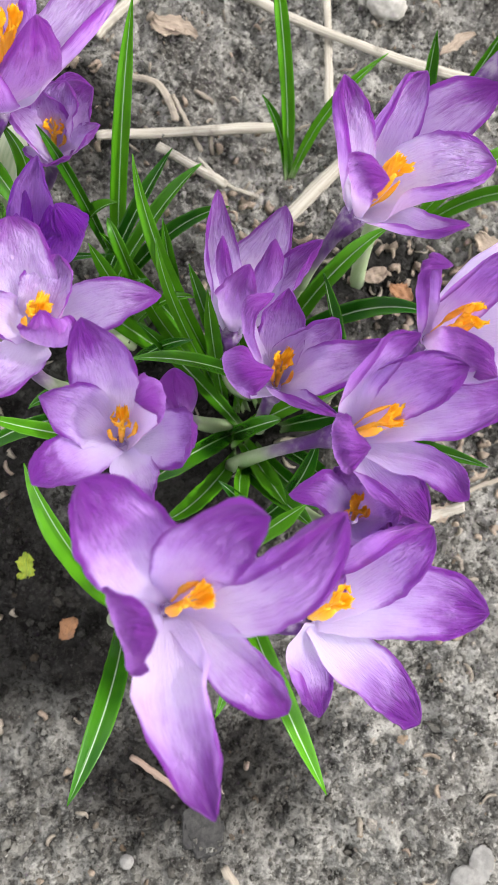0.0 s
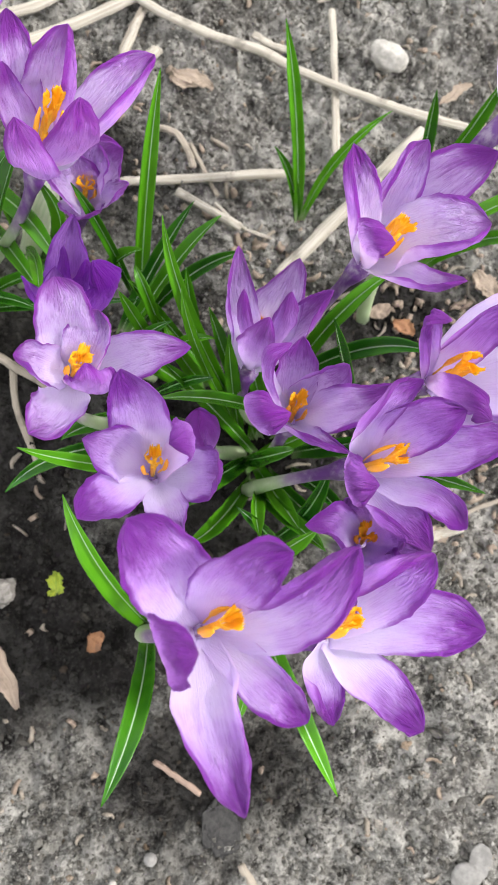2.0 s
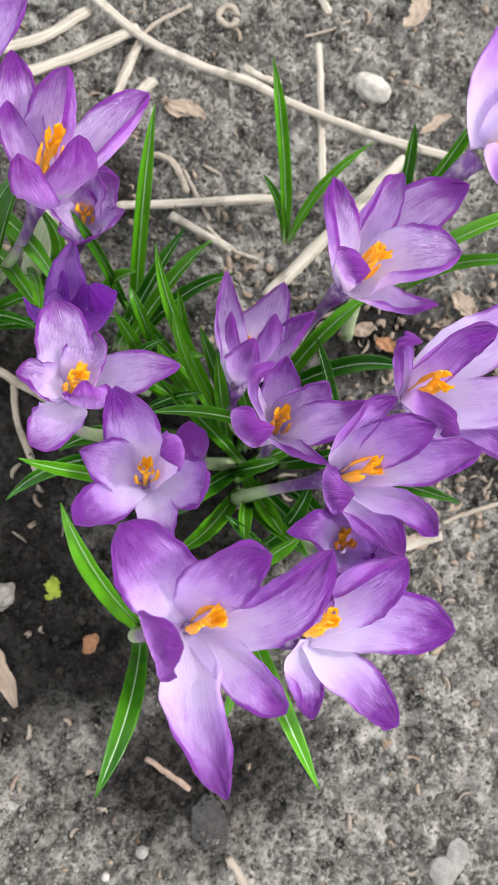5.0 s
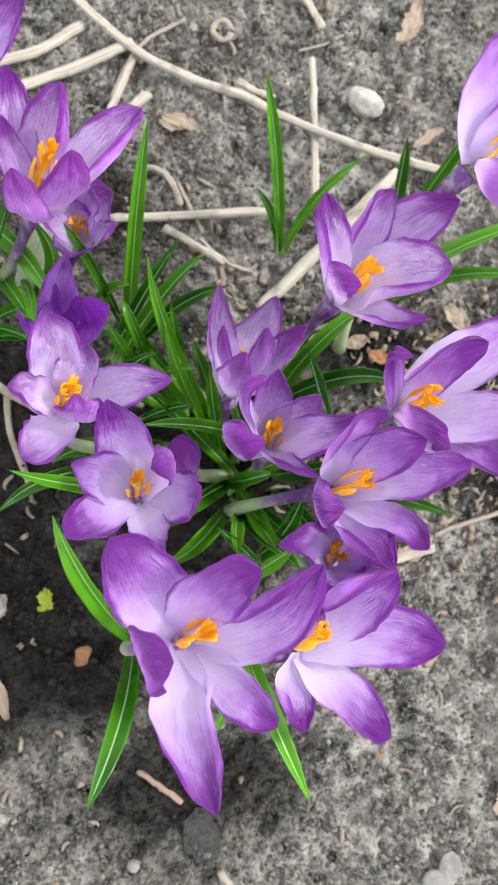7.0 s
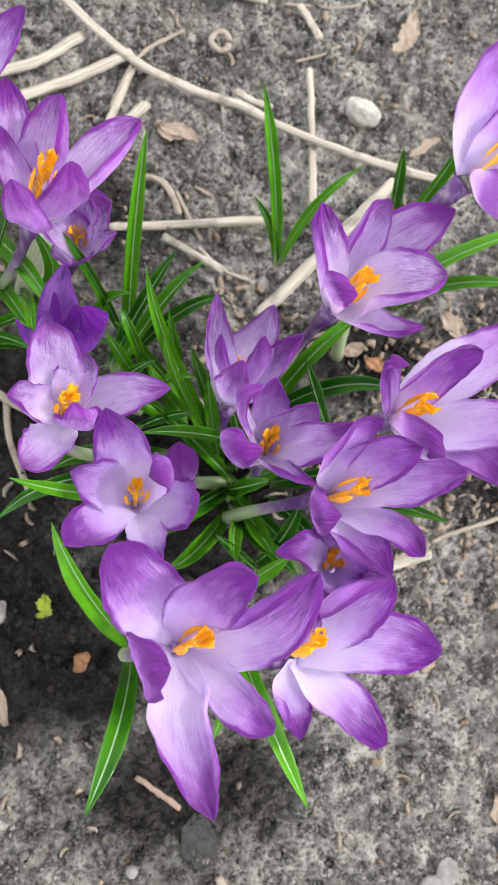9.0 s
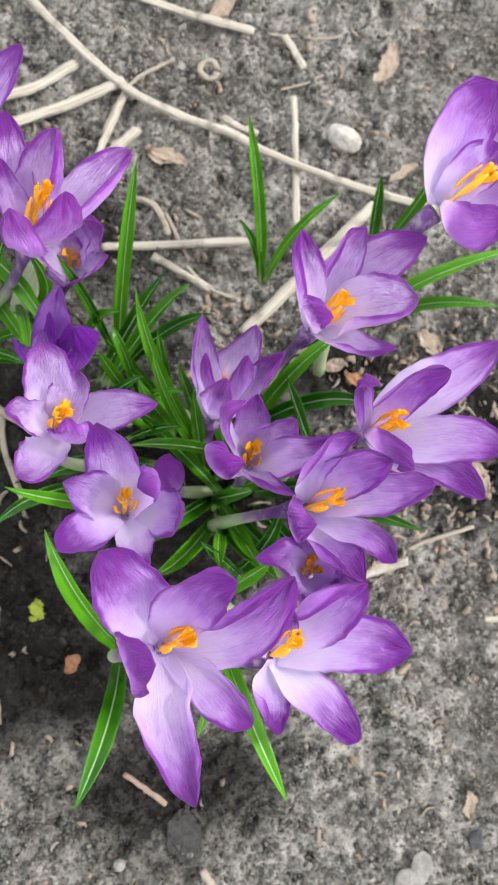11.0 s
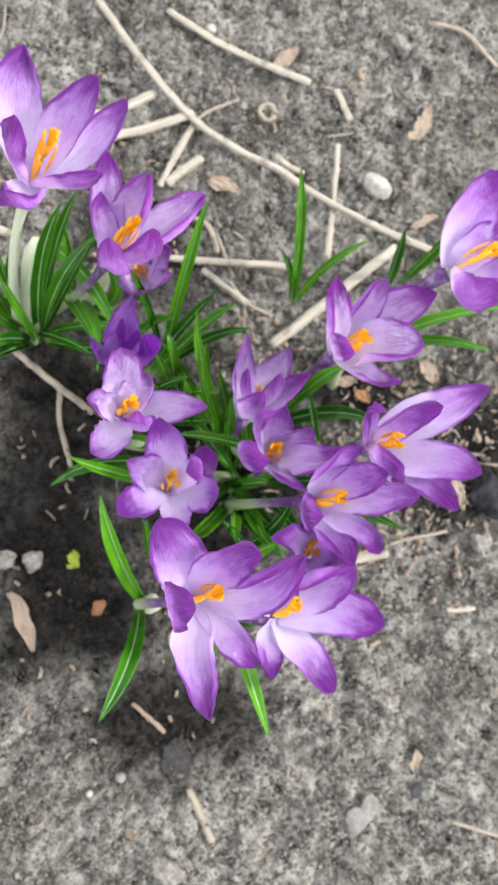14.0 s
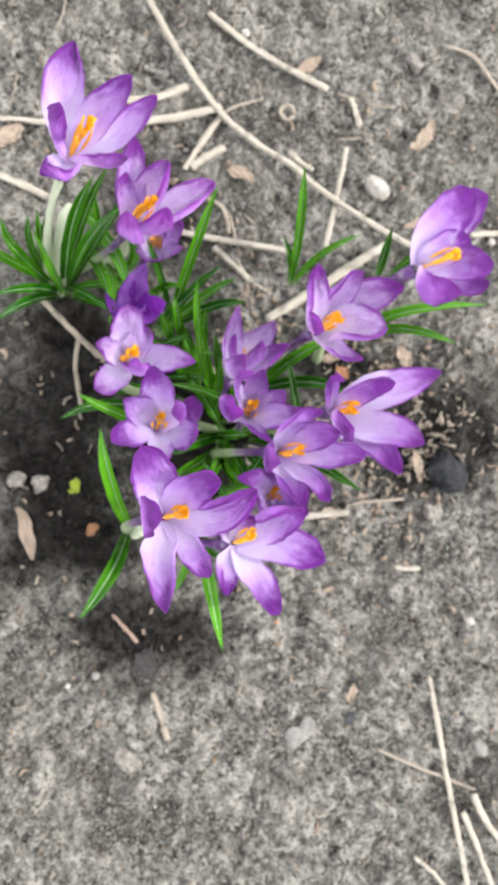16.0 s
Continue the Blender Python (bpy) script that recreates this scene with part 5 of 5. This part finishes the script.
stalk('root', 'faint grey straw across the open soil', [(121.6, 287.3, 2), (136.8, 285.3, 2), (152.8, 271.5, 2)], 2, 0.6)
stalk('straw', 'faint thin straw on the near soil', [(184, -99, 2), (194.6, -104.7, 2), (204.5, -113.1, 2)], 2.17, 0.6)
stalk('root', 'fine dry stem on the grey soil', [(-77, 201, 2), (-76.5, 209.7, 2), (-77.2, 218.1, 2)], 0.9, 0.6)
stalk('root', 'fine dry stem beside another stalk', [(-64.6, 244.7, 2), (-63.5, 253.8, 2), (-63.6, 261.1, 2)], 1, 0.6)
stalk('root', 'long thin dry root under the leaves', [(-40.1, 114.6, 4), (-24.1, 104.3, 4), (-5.6, 93.1, 4)], 2.8, 0.6)
stalk('root', 'thin brown root stalk', [(-19.9, 103, 2), (-18.5, 88.5, 3), (-11.6, 70.6, 2)], 2.2, 0.6)
stalk('straw', 'pale straw stalk under the leaf tuft', [(-75.6, 168.4, 3), (-60.1, 165.6, 4), (-46.3, 162.8, 3)], 3.61, 0.6)
stalk('straw', 'faint tan straw bit', [(-81.9, 194.4, 3), (-69.2, 196.9, 3), (-57.5, 198.6, 3)], 2.65, 0.6)
stalk('straw', 'pale straw stalk behind the outlying crocus', [(152.4, 194.9, 4), (167.5, 199.5, 4), (187.4, 202.2, 4)], 2.89, 0.6)
stalk('straw', 'pale straw stalk under the leaning blooms', [(107.7, 45.7, 3), (114.4, 47.5, 3), (121.1, 49.3, 3)], 3.13, 0.6)
stalk('root', 'thin tan stalk beside the clump', [(121.6, 53.4, 2), (133.3, 57.6, 2), (146, 61.3, 2)], 1.5, 0.6)
stalk('straw', 'short pale straw on the path', [(98.4, 42.5, 3), (108.7, 45.6, 3), (117.7, 48.6, 3)], 3.13, 0.6)
stalk('straw', 'short tan straw crumb', [(148.2, 28.9, 2), (153.7, 29.3, 2), (160.3, 31, 2)], 2.17, 0.6)
stone('pebble', 'lumpy off-white pebble on the soil', (102.8, 206.5), (10.5, 13.5, 7), 'white', 0.2)
stone('pebble', 'small bright white pebble', (23.5, 266.9), (4.5, 4.5, 3), 'white', 0.1)
stone('stone', 'dark wet grey stone lump', (164.5, 77.5), (16, 19, 9), 'dark', 0.45)
stone('clod', 'grey soil clod beside the dark stone', (160.5, 58.8), (8, 8, 5), 'clod', 0.35)
stone('clod', 'grey soil clod in the shade', (-32.5, 31), (8, 7, 5), 'clod', 0.35)
stone('clod', 'small soil clod beside another', (-21.3, 31.9), (8, 8, 5), 'clod', 0.35)
stone('stone', 'pale grey stone bedded in the soil', (117.9, -56.6), (10, 9, 3), 'grey', 0.12)
stone('stone', 'flat grey stone in the soil', (205, -44.9), (9, 6, 4), 'grey', 0.2)
stone('stone', 'dark grey flat stone sunk in soil', (43.7, -39.3), (10, 16, 0.3), 'mud', 0.4)
stone('pebble', 'tiny white pebble on bare soil', (11.7, -54.5), (2.6, 2.6, 2), 'white', 0.1)
stone('pebble', 'tiny pale pebble on bare soil', (189, 11.7), (4.5, 4, 2.5), 'white', 0.15)
stone('stone', 'bluish grey stone chip', (141.6, -43.5), (6, 5, 2.5), 'slate', 0.2)
stone('clod', 'crumbled grey soil clod', (45, -80.8), (9, 12, 4), 'clod', 0.4)
stone('pebble', 'small round pebble on bare soil', (22.8, -47.6), (4, 4, 3), 'grey', 0.12)
stone('pebble', 'tiny orange-brown pebble on soil', (98.7, -7.5), (2, 2, 1.5), 'brown', 0.15)
stone('clod', 'soil clod near the straw', (108.3, 274.4), (10, 7, 4), 'clod', 0.4)
stone('clod', 'soil clod beside the root', (145.8, 204.6), (5, 4, 3), 'clod', 0.4)
stone('pebble', 'pale pebble by the outlying leaves', (163.9, 194.4), (4, 4, 3), 'white', 0.15)
stone('stone', 'grey stone in the near soil', (122.4, -52.3), (11, 7, 2), 'grey', 0.15)
scrap('curled tan dead leaf scrap', (119.3, 237.7), 19, 7, 53, 'litter_tan', 0.5)
scrap('flat tan bark strip in the shade', (-22.3, 8.3), 25, 6.5, 118, 'litter_brown', 0.2)
scrap('orange dead leaf scrap', (104.4, 113.8), 8, 5, -41, 'litter_orange', 0.4)
scrap('pale tan dead leaf scrap beside the clump', (132.1, 128), 11, 7, -52, 'litter_tan', 0.3)
scrap('rust brown dead leaf scrap', (6.3, 16.3), 7, 5, 53, 'litter_orange', 0.3)
scrap('tan leaf scrap against the straw', (34.7, 196.6), 11, 3.6, -6, 'litter_tan', 0.3)
scrap('tan dry leaf strip by the stalk', (36.9, 197.1), 15, 5, -30, 'litter_tan', 0.4)
scrap('rust brown strip beside the dark stone', (148.6, 79), 13, 5, -58, 'litter_tan', 0.3)
scrap('small yellow-green leaf scrap', (-5.9, 33.7), 8, 5, 73, 'litter_green', 0.4)
scrap('tan leaf scrap by the outlying bloom', (132, 128.8), 10, 6, -47, 'litter_tan', 0.3)
scrap('brown dead leaf scrap at the edge', (-73.8, 187.6), 16, 9, 46, 'litter_tan', 0.4)
scrap('tan curled leaf sliver', (139.5, -32.1), 9, 4, 91, 'litter_tan', 0.8)
scrap('pale brown leaf scrap', (124.4, 194.3), 14, 3.5, 34, 'litter_tan', 0.3)
scrap('brown leaf scrap among straw', (56.6, 258), 16, 6, 45, 'litter_brown', 0.3)
scrap('dead leaf scrap among crumbs', (96.7, 119.3), 8, 5, 21, 'litter_brown', 0.3)
scrap('small tan scrap in the tuft shade', (112.8, 47.5), 10, 5, 19, 'litter_tan', 0.3)
shell_ring((51.6, 232.9))
bud((39.4, 70.5, 58), (38.2, 77.3, 69), (52.2, 74.1))
